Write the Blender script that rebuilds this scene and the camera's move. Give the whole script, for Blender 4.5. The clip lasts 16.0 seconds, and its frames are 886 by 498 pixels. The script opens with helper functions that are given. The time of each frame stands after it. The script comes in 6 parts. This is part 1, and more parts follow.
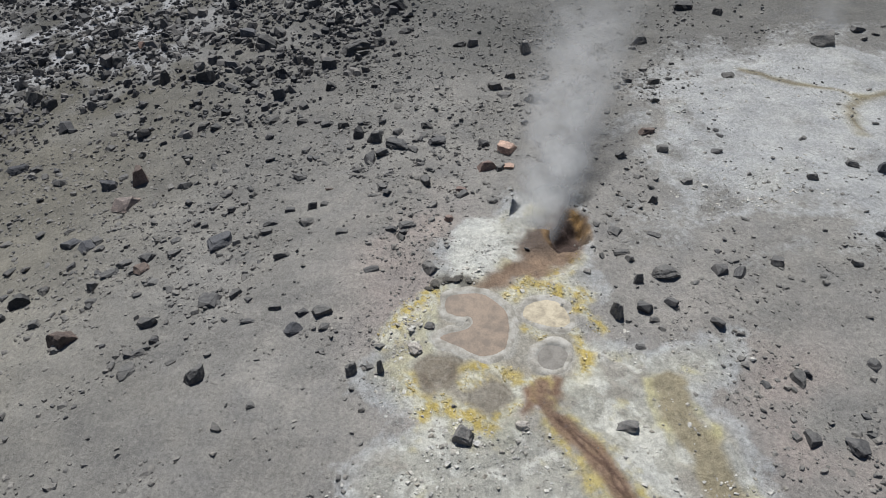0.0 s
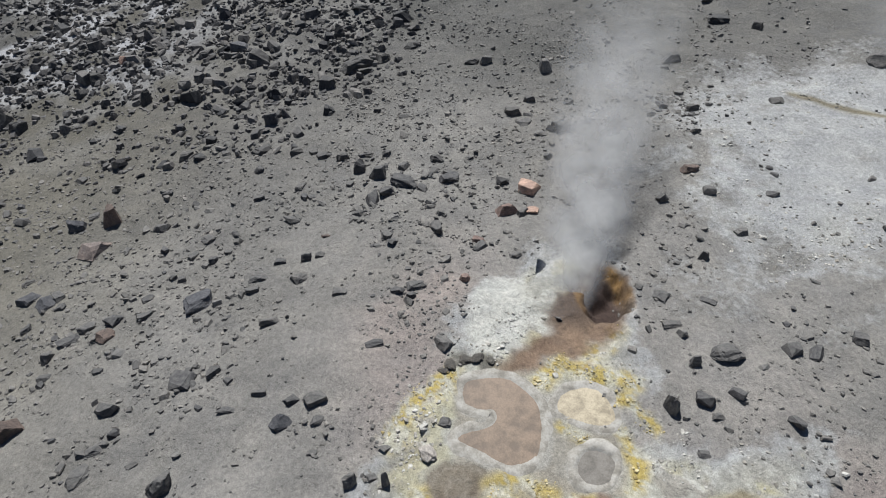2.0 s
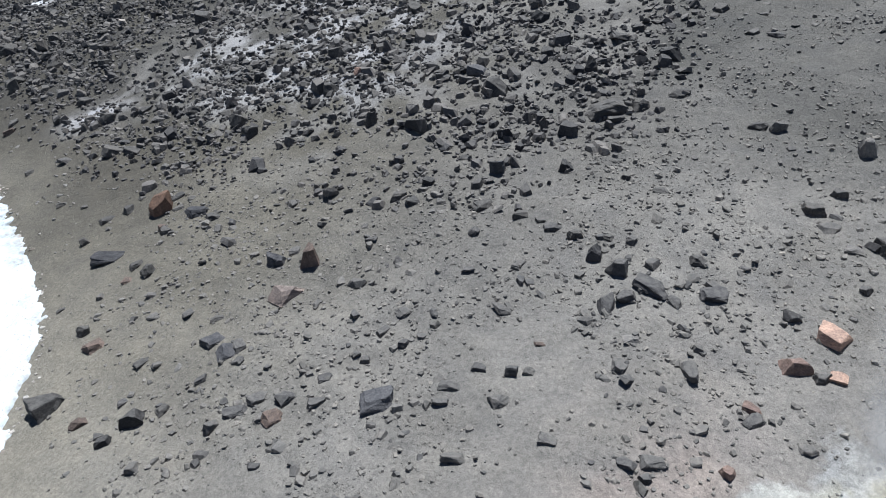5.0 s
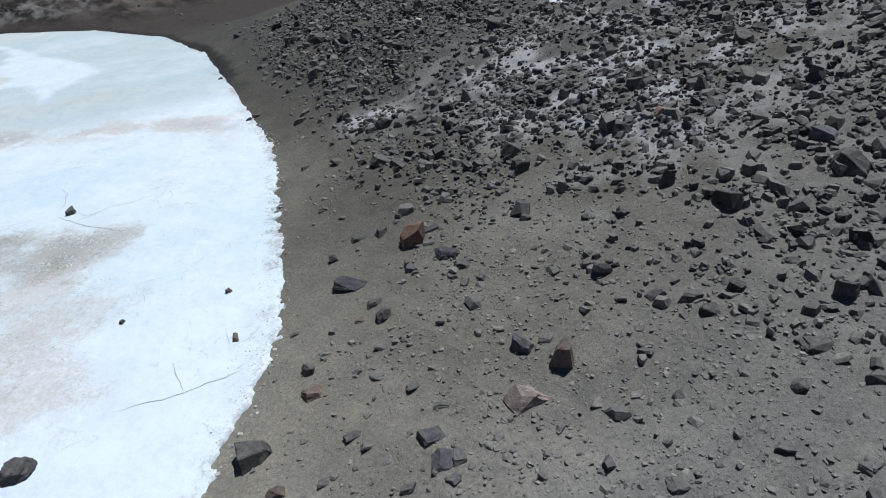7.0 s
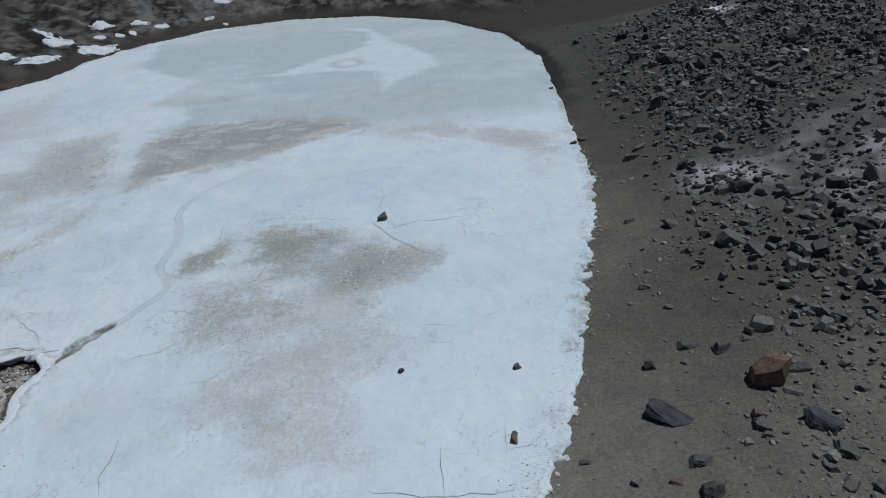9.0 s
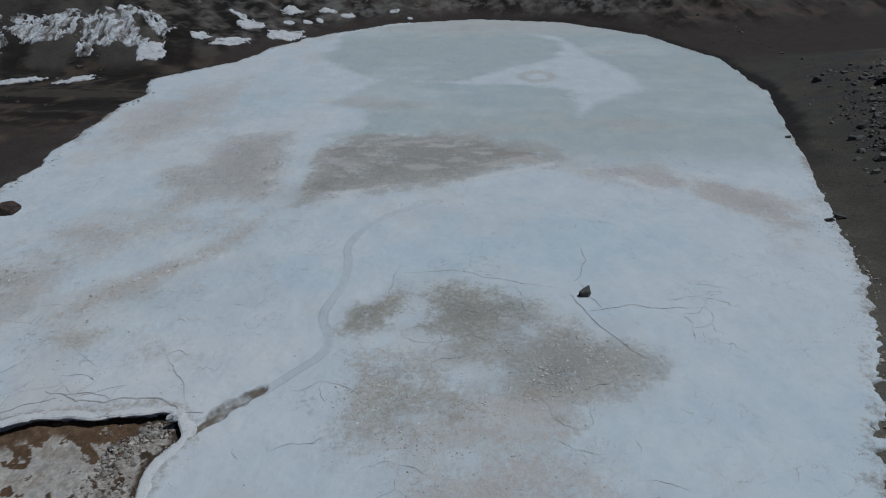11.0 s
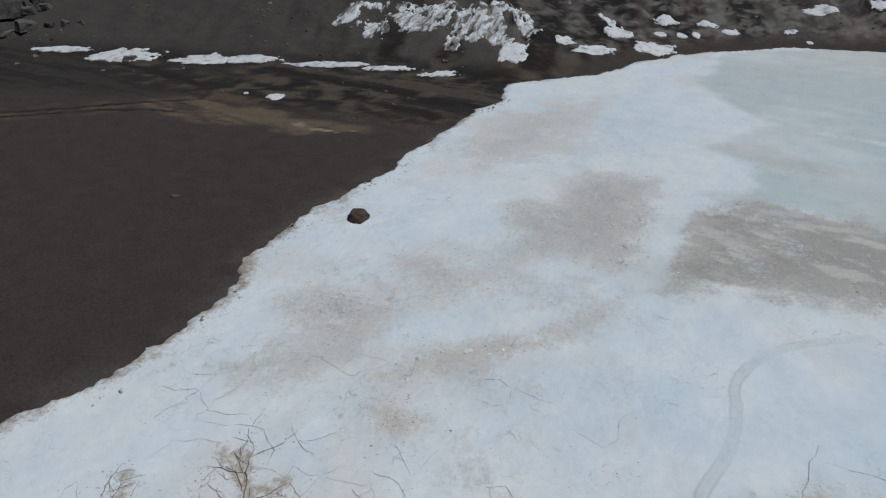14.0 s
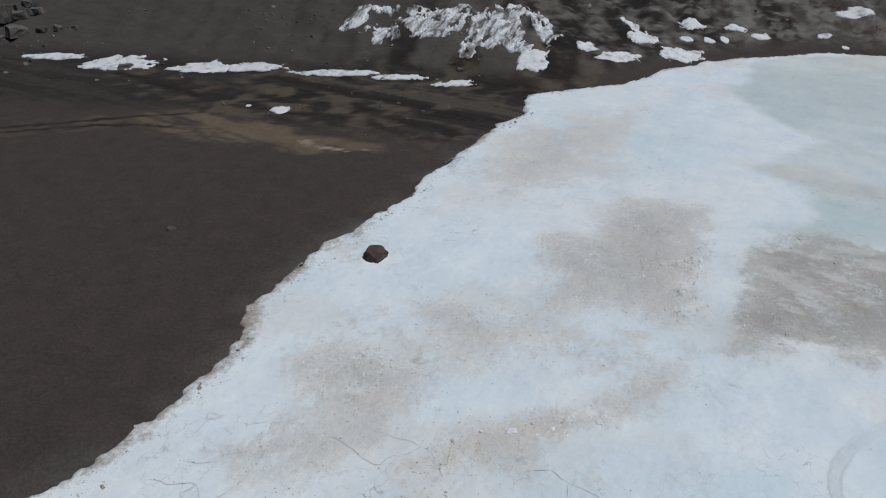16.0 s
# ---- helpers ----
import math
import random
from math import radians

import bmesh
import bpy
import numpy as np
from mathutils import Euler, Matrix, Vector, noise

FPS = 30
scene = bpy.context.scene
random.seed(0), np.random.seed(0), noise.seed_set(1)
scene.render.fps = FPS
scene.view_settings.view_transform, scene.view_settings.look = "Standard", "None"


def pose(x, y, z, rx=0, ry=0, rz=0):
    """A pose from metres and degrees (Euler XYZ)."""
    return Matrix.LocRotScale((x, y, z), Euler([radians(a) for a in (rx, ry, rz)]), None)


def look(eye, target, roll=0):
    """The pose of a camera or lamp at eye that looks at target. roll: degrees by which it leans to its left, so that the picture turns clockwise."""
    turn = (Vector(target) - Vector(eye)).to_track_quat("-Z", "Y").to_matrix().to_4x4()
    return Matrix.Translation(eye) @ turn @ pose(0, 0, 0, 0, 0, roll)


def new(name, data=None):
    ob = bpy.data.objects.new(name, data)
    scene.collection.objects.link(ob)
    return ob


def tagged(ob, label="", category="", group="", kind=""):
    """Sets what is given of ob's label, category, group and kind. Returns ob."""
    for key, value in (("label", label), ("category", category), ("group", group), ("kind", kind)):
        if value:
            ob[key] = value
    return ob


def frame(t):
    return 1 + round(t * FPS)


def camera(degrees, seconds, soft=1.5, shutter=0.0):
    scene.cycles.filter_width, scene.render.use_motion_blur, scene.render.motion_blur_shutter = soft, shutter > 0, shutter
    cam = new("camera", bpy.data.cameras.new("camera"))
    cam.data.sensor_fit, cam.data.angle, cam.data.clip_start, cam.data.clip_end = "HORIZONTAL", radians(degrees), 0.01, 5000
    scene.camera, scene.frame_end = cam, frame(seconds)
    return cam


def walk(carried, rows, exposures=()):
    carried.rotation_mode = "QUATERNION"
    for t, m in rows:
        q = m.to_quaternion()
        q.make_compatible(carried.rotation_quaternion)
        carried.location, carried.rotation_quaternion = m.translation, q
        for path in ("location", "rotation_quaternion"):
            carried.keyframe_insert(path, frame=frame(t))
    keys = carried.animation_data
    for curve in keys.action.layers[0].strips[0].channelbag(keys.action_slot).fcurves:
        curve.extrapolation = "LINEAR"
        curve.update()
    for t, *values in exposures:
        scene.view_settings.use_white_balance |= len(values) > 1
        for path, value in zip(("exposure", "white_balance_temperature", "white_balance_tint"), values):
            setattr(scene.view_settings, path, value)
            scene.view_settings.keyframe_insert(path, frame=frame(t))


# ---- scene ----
cam = camera(69.9, 16.0, soft=1.1)

# seconds, eye, target, roll
PATH = [
    (0, (-11.198, -12.27, 12.501), (-9.504, -12.131, 11.448), -2.8),
    (0.5, (-10.603, -12.181, 12.478), (-8.909, -12.04, 11.423), -2.8),
    (1, (-9.795, -12.053, 12.461), (-8.101, -11.911, 11.406), -2.8),
    (1.5, (-8.784, -11.876, 12.467), (-7.092, -11.734, 11.41), -2.8),
    (2, (-7.677, -11.693, 12.493), (-5.986, -11.549, 11.435), -2.8),
    (2.5, (-6.588, -11.508, 12.545), (-4.896, -11.363, 11.487), -2.9),
    (3, (-5.661, -11.16, 12.571), (-3.982, -10.888, 11.52), -2.9),
    (3.5, (-4.91, -10.899, 12.659), (-3.268, -10.441, 11.613), -3.0),
    (3.7, (-4.645, -10.769, 12.638), (-3.021, -10.241, 11.597), -2.9),
    (5.8, (-1.392, -8.442, 12.9), (0.07, -7.561, 11.858), -2.6),
    (6, (-1.0, -8.098, 12.892), (0.418, -7.142, 11.854), -2.7),
    (6.5, (-0.058, -7.122, 12.933), (1.225, -5.986, 11.902), -2.9),
    (7, (0.727, -5.96, 12.967), (1.85, -4.66, 11.944), -3.0),
    (7.5, (1.322, -4.698, 13.06), (2.27, -3.26, 12.042), -3.1),
    (8, (1.729, -3.334, 13.117), (2.496, -1.787, 12.107), -3.2),
    (8.5, (1.955, -1.921, 13.189), (2.532, -0.291, 12.186), -3.3),
    (9, (1.953, -0.499, 13.282), (2.34, 1.19, 12.284), -3.3),
    (9.2, (1.905, 0.042, 13.328), (2.213, 1.749, 12.331), -3.3),
    (11.3, (-0.282, 6.752, 13.42), (-0.355, 8.484, 12.423), -0.9),
    (11.5, (-0.533, 7.324, 13.447), (-0.66, 9.052, 12.448), -0.9),
    (12, (-1.548, 8.566, 13.497), (-1.979, 10.244, 12.498), -0.7),
    (12.5, (-2.286, 9.59, 13.595), (-3.109, 11.115, 12.597), -0.8),
    (13, (-3.259, 10.504, 13.603), (-4.092, 12.023, 12.605), -0.9),
    (13.5, (-4.118, 11.32, 13.583), (-4.954, 12.838, 12.584), -0.9),
    (14, (-4.908, 12.027, 13.578), (-5.743, 13.544, 12.577), -0.9),
    (14.5, (-5.61, 12.719, 13.538), (-6.446, 14.234, 12.535), -0.9),
    (15, (-6.27, 13.386, 13.542), (-7.107, 14.899, 12.537), -1.0),
    (15.5, (-6.931, 14.083, 13.567), (-7.769, 15.594, 12.56), -1.0),
    (16, (-7.566, 14.739, 13.609), (-8.404, 16.249, 12.6), -1.1),
]
# seconds, stops, kelvin, tint
EXPOSURES = [(0, 0.16, 6050, 10), (1.5, 0.2, 6030, 10), (2.5, 0.33, 6050, 10), (3.5, 0.53, 6000, 10), (6, 0.45, 5720, 10), (6.5, 0.19, 5700, 9), (7, -0.06, 5780, 9), (8, -0.46, 5700, 8), (9, -0.83, 5650, 7), (11.5, -1.32, 5880, 9), (12.5, -0.91, 6060, 10), (14.5, -0.8, 6050, 10), (16, -0.68, 6050, 10)]
walk(cam, [(t, look(eye, target, roll)) for t, eye, target, roll in PATH], EXPOSURES)

# ---- world and sun ----
SUN_EL, SUN_AZ = radians(66), radians(15)  # azimuth counted from +x towards +y
world = bpy.data.worlds.new("sky")
scene.world = world
world.use_nodes = True
_wn = world.node_tree.nodes
_sky = _wn.new("ShaderNodeTexSky")
_sky.sky_type, _sky.sun_disc = "NISHITA", False
_sky.sun_elevation, _sky.sun_rotation = SUN_EL, math.pi / 2 - SUN_AZ
_sky.altitude = 4500
world.node_tree.links.new(_sky.outputs[0], _wn["Background"].inputs[0])
_wn["Background"].inputs[1].default_value = 0.045
_sun = bpy.data.lights.new("sun", "SUN")
_sun.energy, _sun.angle, _sun.color = 4.8, radians(0.5), (1.0, 0.965, 0.91)
sun = new("sun", _sun)
sun.matrix_world = look((100 * math.cos(SUN_EL) * math.cos(SUN_AZ), 100 * math.cos(SUN_EL) * math.sin(SUN_AZ), 100 * math.sin(SUN_EL)), (0, 0, 0))


# ---- noise and plan ----
def _hash(i, j, seed):
    n = (i.astype(np.int64) * 374761393 + j.astype(np.int64) * 668265263 + seed * 1442695041) & 0x7FFFFFFF
    n = ((n ^ (n >> 13)) * 1274126177) & 0x7FFFFFFF
    n = ((n ^ (n >> 16)) * 2246822519) & 0x7FFFFFFF
    return ((n ^ (n >> 15)) & 0xFFFFF) / 0xFFFFF


def vnoise(x, y, seed=0):
    """Smooth value noise, 0 to 1."""
    i, j = np.floor(x), np.floor(y)
    u, v = x - i, y - j
    u, v = u * u * u * (u * (u * 6 - 15) + 10), v * v * v * (v * (v * 6 - 15) + 10)
    a, b, c, d = _hash(i, j, seed), _hash(i + 1, j, seed), _hash(i, j + 1, seed), _hash(i + 1, j + 1, seed)
    return a + (b - a) * u + (c - a) * v + (a - b - c + d) * u * v


def fbm(x, y, size, octaves=4, seed=0, gain=0.5):
    """Fractal noise about 0, roughly -1 to 1, whose largest forms are size metres wide."""
    out, amp, total = 0.0, 1.0, 0.0
    for k in range(octaves):
        c, s = math.cos(k * 1.3 + seed), math.sin(k * 1.3 + seed)
        out = out + amp * (2 * vnoise((x * c - y * s) / size + 17.3 * k, (x * s + y * c) / size - 9.1 * k, seed + 31 * k) - 1)
        total, amp, size = total + amp, amp * gain, size / 2.03
    return out / total * 1.5


def step(v, a, b):
    t = np.clip((v - a) / (b - a), 0, 1)
    return t * t * (3 - 2 * t)


def close_by(distance, x, y, pts, margin):
    """A distance worked out only near its outline; far from it a large value."""
    a = np.array(pts)
    lo, hi = a.min(0) - margin, a.max(0) + margin
    m = (x > lo[0]) & (x < hi[0]) & (y > lo[1]) & (y < hi[1])
    out = np.full(np.shape(x), 99.0)
    out[m] = distance(x[m], y[m], pts)
    return out


def outline_dist(x, y, poly):
    """Distance to the outline of a polygon, negative inside."""
    d, inside = np.full(np.shape(x), 1e9), np.zeros(np.shape(x), bool)
    for (ax, ay), (bx, by) in zip(poly, poly[1:] + poly[:1]):
        ex, ey = bx - ax, by - ay
        t = np.clip(((x - ax) * ex + (y - ay) * ey) / (ex * ex + ey * ey), 0, 1)
        d = np.minimum(d, (x - ax - t * ex) ** 2 + (y - ay - t * ey) ** 2)
        inside = inside ^ (((ay > y) != (by > y)) & (x < ex * (y - ay) / (ey if ey else 1e-9) + ax))
    return np.where(inside, -1, 1) * np.sqrt(d)


def sdf(x, y, poly, margin=5):
    return close_by(outline_dist, x, y, poly, margin)


def polyline_dist(x, y, pts):
    d = np.full(np.shape(x), 1e9)
    for (ax, ay), (bx, by) in zip(pts, pts[1:]):
        ex, ey = bx - ax, by - ay
        t = np.clip(((x - ax) * ex + (y - ay) * ey) / (ex * ex + ey * ey), 0, 1)
        d = np.minimum(d, (x - ax - t * ex) ** 2 + (y - ay - t * ey) ** 2)
    return np.sqrt(d)


def line_dist(x, y, pts, margin=3):
    """Distance to an open polyline."""
    return close_by(polyline_dist, x, y, pts, margin)


SHORE = [(2.7, 6.1), (5.4, 8.2), (7.1, 10.1), (9.0, 12.7), (10.9, 16.3), (13.4, 21), (15.8, 25.6), (17.7, 31.6), (20.3, 40.5), (23.2, 51),
         (23.6, 61), (20.0, 71.2), (13, 78.6), (4, 81.2), (-5, 79.6), (-14.2, 72.4), (-18.7, 62.8), (-24, 57.2), (-22.8, 52.8), (-23.4, 44.8),
         (-22.8, 39), (-23.6, 33.6), (-23.4, 28.1), (-21.9, 25.9), (-21.6, 23), (-22, 20), (-23.3, 17), (-22, 10), (-14, 5), (-5, 4)]
PIT = [(-17.4, 13.6), (-17.05, 14.37), (-16.41, 15.1), (-15.63, 15.85), (-14.69, 16.8), (-13.8, 17.4), (-13.6, 17.9), (-13.4, 18.5), (-13.05, 19.05), (-12.6, 19.3), (-11.8, 19.47), (-10.3, 19.36), (-9.35, 19.55), (-8.05, 19.66), (-7.4, 18.75), (-7.95, 17.8), (-7.9, 16.3), (-9, 14.6), (-12, 12.9), (-16.3, 12.4)]


def shore_dist(x, y):
    return outline_dist(x, y, SHORE)


def ground_z(x, y, s=None, hot=True):
    """Height of the ground: the bank and scree east of the lake, the flat sand and the crater walls west and north of it."""
    x, y = np.asarray(x, float), np.asarray(y, float)
    s = shore_dist(x, y) if s is None else s
    so = np.maximum(s, 0)
    cx, cy, q = np.clip(x, -60, 60), np.clip(y, -60, 60), np.tanh(so / 12)
    east = q * (0.78 + 1.468 * cx / 20 + 1.239 * cy / 20 + 0.372 * cx * cx / 400 - 0.824 * cx * cy / 400 - 0.2 * cy * cy / 400) + 0.888 * np.minimum(so, 40) / 10
    foot = ((y - 46.2) - 0.246 * (x + 71.9)) * 0.971
    m = np.minimum(foot, so) - 0.7
    wall = 0.12 * np.tanh(so / 2) + 0.3 * np.clip(m, 0, 120)
    w = step(x, -9, 4) * (1 - step(y, 50, 66))
    gully = np.abs(fbm(x * 0.9 + 0.45 * y, y * 0.22 - 0.1 * x, 4.5, 4, 6))
    wall = wall + step(m, 0.5, 7) * (0.9 * gully + 0.25 * fbm(x, y, 2.0, 3, 7) - 0.25)
    z = w * east + (1 - w) * wall
    rough = step(so, 0.3, 6) * (0.35 + 0.65 * w)
    z = z + rough * (0.16 * fbm(x, y, 5.0, 3, 3) + 0.06 * fbm(x, y, 1.3, 3, 8, 0.65) + 0.025 * w * fbm(x, y, 0.9, 2, 9))
    z = z + 0.02 * fbm(x, y, 1.7, 3, 5) * step(so, 0, 1)
    z = z + np.where(s < 0, np.maximum(0.35 * s, -1.2), 0)
    return vents(x, y, z) if hot else z


def vents(x, y, z):
    """Levels the ground in the basin and round each pool and sinks the vent."""
    x, y = np.asarray(x, float), np.asarray(y, float)
    near = (x > -4) & (x < 10) & (y > -19) & (y < -7)
    if not near.any():
        return z
    xs, ys, zs = x[near], y[near], z[near]
    warp = fbm(xs, ys, 0.9, 3, 14)
    flat = 1 - step(sdf(xs, ys, BASIN) + 0.2 * warp, -0.2, 0.5)
    zs = zs + (BASIN_Z[0] + BASIN_Z[1] * xs + BASIN_Z[2] * ys + 0.012 * fbm(xs, ys, 0.4, 2, 71) - zs) * flat
    for poly, level in POOLS:
        d = sdf(xs, ys, poly)
        zs = zs + (level + BASIN_Z[1] * (xs - middle(poly)[0]) + BASIN_Z[2] * (ys - middle(poly)[1]) - zs) * (1 - step(d, 0.02, 0.3)) - 0.03 * (1 - step(d, -0.06, 0.03))
    crust = 1 - step(sdf(xs, ys, CRUST_LOW), -0.6, 0.4)
    bare = np.maximum(flat, 1 - step(sdf(xs, ys, RUN), -0.1, 0.3))
    zs = zs + crust * (1 - bare) * (0.05 * np.abs(fbm(xs, ys, 0.5, 3, 72)) + 0.03 * fbm(xs, ys, 1.3, 3, 73))
    d = np.hypot((xs - VENT[0]) / VENT[2], (ys - VENT[1]) / VENT[3]) + 0.4 * warp + 0.12 * fbm(xs, ys, 0.3, 2, 74)
    z = z.copy()
    z[near] = zs - VENT[4] * (1 - step(d, 0.35, 1.1))
    return z


CRUST_LOW = [(2.2, -9.0), (3.2, -9.5), (3.8, -10.6), (6.6, -11.1), (7.3, -12.4), (8.8, -14.2), (8.4, -14.9), (6.5, -15.4), (3.6, -15.3), (2.0, -15.4),
             (2.0, -16.9), (1.9, -18.8), (0.6, -18.3), (0.2, -17.5), (-0.7, -17.9), (-2.6, -18.4), (-3.9, -17.2), (-4.6, -15.6), (-4.1, -13.6), (-4.4, -11.8), (-3.5, -10.2), (-2.4, -8.8), (-0.7, -9.8), (0.6, -9.2)]
RUN = [(3.81, -12.1), (4.39, -12.43), (4.99, -13.22), (6.06, -13.51), (6.74, -14.03), (7.17, -14.67), (6.87, -15.28), (6.0, -15.23), (5.33, -14.92), (4.89, -14.54), (4.42, -14.06), (4.04, -13.81), (4.39, -13.41), (4.13, -12.97), (3.63, -12.52)]
BASIN = [(3.42, -10.73), (3.87, -11.03), (3.74, -12.0), (3.63, -12.73), (3.19, -13.18), (3.54, -13.77), (3.42, -14.38), (2.75, -14.7), (2.22, -14.6), (1.55, -14.75), (0.74, -14.45), (0.62, -13.9), (0.56, -13.04), (0.04, -12.97), (-0.59, -12.59), (-0.53, -12.08), (-0.22, -11.73), (0.02, -11.19), (0.18, -10.55), (0.72, -10.27), (1.23, -10.37), (1.64, -10.83), (2.15, -10.7), (2.79, -10.87)]
# outlines of the mud pools
POOL_BROWN = [(3.44, -11.1), (3.57, -11.52), (3.58, -12.1), (3.28, -12.52), (2.92, -12.81), (2.39, -12.89), (1.95, -12.85), (1.57, -12.71), (1.36, -12.28), (1.41, -11.9), (1.62, -11.56), (1.78, -11.21), (1.99, -10.95), (2.15, -11.2), (2.26, -11.55), (2.42, -11.78), (2.66, -11.78), (2.68, -11.5), (2.79, -11.18), (3.08, -11.04)]
POOL_CREAM = [(2.9, -13.22), (3.18, -13.39), (3.35, -13.75), (3.33, -14.16), (3.03, -14.44), (2.7, -14.55), (2.43, -14.47), (2.33, -14.17), (2.4, -13.78), (2.55, -13.4), (2.73, -13.23)]
POOL_ROUND = [(1.4, -14.37), (1.16, -14.27), (0.98, -14.04), (0.97, -13.78), (1.1, -13.58), (1.36, -13.52), (1.64, -13.63), (1.79, -13.86), (1.77, -14.12), (1.66, -14.32)]
POOL_LOW = [(1.39, -10.75), (1.44, -11.23), (1.27, -11.61), (0.83, -11.64), (0.49, -11.44), (0.21, -11.0), (0.34, -10.58), (0.69, -10.4), (1.14, -10.46)]
POOL_MID = [(0.57, -11.86), (0.67, -12.36), (0.4, -12.9), (0.14, -13.02), (-0.08, -12.79), (-0.5, -12.51), (-0.46, -12.21), (-0.24, -12.17), (-0.08, -11.81), (0.27, -11.72)]


def middle(poly):
    return sum(p[0] for p in poly) / len(poly), sum(p[1] for p in poly) / len(poly)


def basin_plane():
    a, b, e = 2.0, -12.4, 1.6
    h = [float(ground_z(np.array([a + i]), np.array([b + j]), None, False)[0]) for i, j in ((-e, 0), (e, 0), (0, -e), (0, e))]
    gx_, gy_ = (h[1] - h[0]) / (2 * e), (h[3] - h[2]) / (2 * e)
    return sum(h) / 4 - gx_ * a - gy_ * b, gx_, gy_


BASIN_Z = basin_plane()
POOLS = []
for _poly in (POOL_BROWN, POOL_CREAM, POOL_ROUND):
    _m = middle(_poly)
    POOLS.append((_poly, BASIN_Z[0] + BASIN_Z[1] * _m[0] + BASIN_Z[2] * _m[1]))
VENT = (6.15, -14.75, 0.85, 0.62, 0.6)


# ---- materials ----
def material(name, build):
    m = bpy.data.materials.new(name)
    m.use_nodes = True
    nt = m.node_tree
    build(nt, nt.nodes["Principled BSDF"])
    return m


def node(nt, kind, **values):
    n = nt.nodes.new(kind)
    for k, v in values.items():
        n.inputs[k.replace("_", " ")].default_value = v
    return n


def noise_node(nt, scale, detail=6.0, rough=0.6, coords="Object"):
    tc = nt.nodes.new("ShaderNodeTexCoord")
    n = node(nt, "ShaderNodeTexNoise", Scale=scale, Detail=detail, Roughness=rough)
    nt.links.new(tc.outputs[coords], n.inputs["Vector"])
    return n


def ramp(nt, source, stops):
    r = nt.nodes.new("ShaderNodeValToRGB")
    e = r.color_ramp.elements
    while len(e) < len(stops):
        e.new(0.5)
    for el, (p, c) in zip(e, stops):
        el.position, el.color = p, (*c, 1) if len(c) == 3 else c
    nt.links.new(source, r.inputs[0])
    return r.outputs[0]


def mix(nt, a, b, factor, mode="MIX"):
    n = nt.nodes.new("ShaderNodeMix")
    n.data_type, n.blend_type = "RGBA", mode
    for sock, v in ((n.inputs[0], factor), (n.inputs[6], a), (n.inputs[7], b)):
        if hasattr(v, "is_output"):
            nt.links.new(v, sock)
        else:
            sock.default_value = v if not isinstance(v, tuple) or len(v) == 4 else (*v, 1)
    return n.outputs[2]


def bump(nt, bsdf, heights, distance=0.02, strength=0.6):
    prev = None
    for h, d in heights:
        b = node(nt, "ShaderNodeBump", Strength=strength, Distance=d)
        nt.links.new(h, b.inputs["Height"])
        if prev:
            nt.links.new(prev, b.inputs["Normal"])
        prev = b.outputs[0]
    nt.links.new(prev, bsdf.inputs["Normal"])


def attribute_colour(nt, name):
    a = nt.nodes.new("ShaderNodeAttribute")
    a.attribute_name = name
    return a.outputs["Color"]


def layered_colour(nt, scale, spread):
    """The plain colour with what lies over it, broken up into flecks where it thins out."""
    n, a = noise_node(nt, scale, 7, 0.7), nt.nodes.new("ShaderNodeAttribute")
    a.attribute_name = "amount"
    m = nt.nodes.new("ShaderNodeMath")
    m.operation, m.inputs[1].default_value, m.inputs[2].default_value = "MULTIPLY_ADD", spread, -0.5 * spread
    nt.links.new(n.outputs[0], m.inputs[0])
    add = nt.nodes.new("ShaderNodeMath")
    nt.links.new(a.outputs["Fac"], add.inputs[0])
    nt.links.new(m.outputs[0], add.inputs[1])
    f = ramp(nt, add.outputs[0], [(0.22, (0, 0, 0)), (0.78, (1, 1, 1))])
    return mix(nt, attribute_colour(nt, "tone"), attribute_colour(nt, "over"), f)


def _ground(nt, p):
    base = layered_colour(nt, 4.0, 1.7)
    grit, fine, big = noise_node(nt, 9, 8, 0.7), noise_node(nt, 55, 4, 0.65), noise_node(nt, 0.9, 4)
    c = mix(nt, base, ramp(nt, grit.outputs[0], [(0.3, (0.62, 0.62, 0.62)), (0.7, (1.3, 1.29, 1.27))]), 0.8, "MULTIPLY")
    c = mix(nt, c, ramp(nt, fine.outputs[0], [(0.32, (0.6, 0.6, 0.6)), (0.66, (1.35, 1.35, 1.35))]), 0.75, "MULTIPLY")
    c = mix(nt, c, ramp(nt, big.outputs[0], [(0.3, (0.85, 0.86, 0.88)), (0.7, (1.12, 1.11, 1.08))]), 0.8, "MULTIPLY")
    nt.links.new(c, p.inputs["Base Color"])
    p.inputs["Roughness"].default_value = 0.93
    p.inputs["Specular IOR Level"].default_value = 0.15
    lump = noise_node(nt, 2.6, 6, 0.65)
    bump(nt, p, [(lump.outputs[0], 0.1), (grit.outputs[0], 0.06), (fine.outputs[0], 0.02)], strength=0.6)


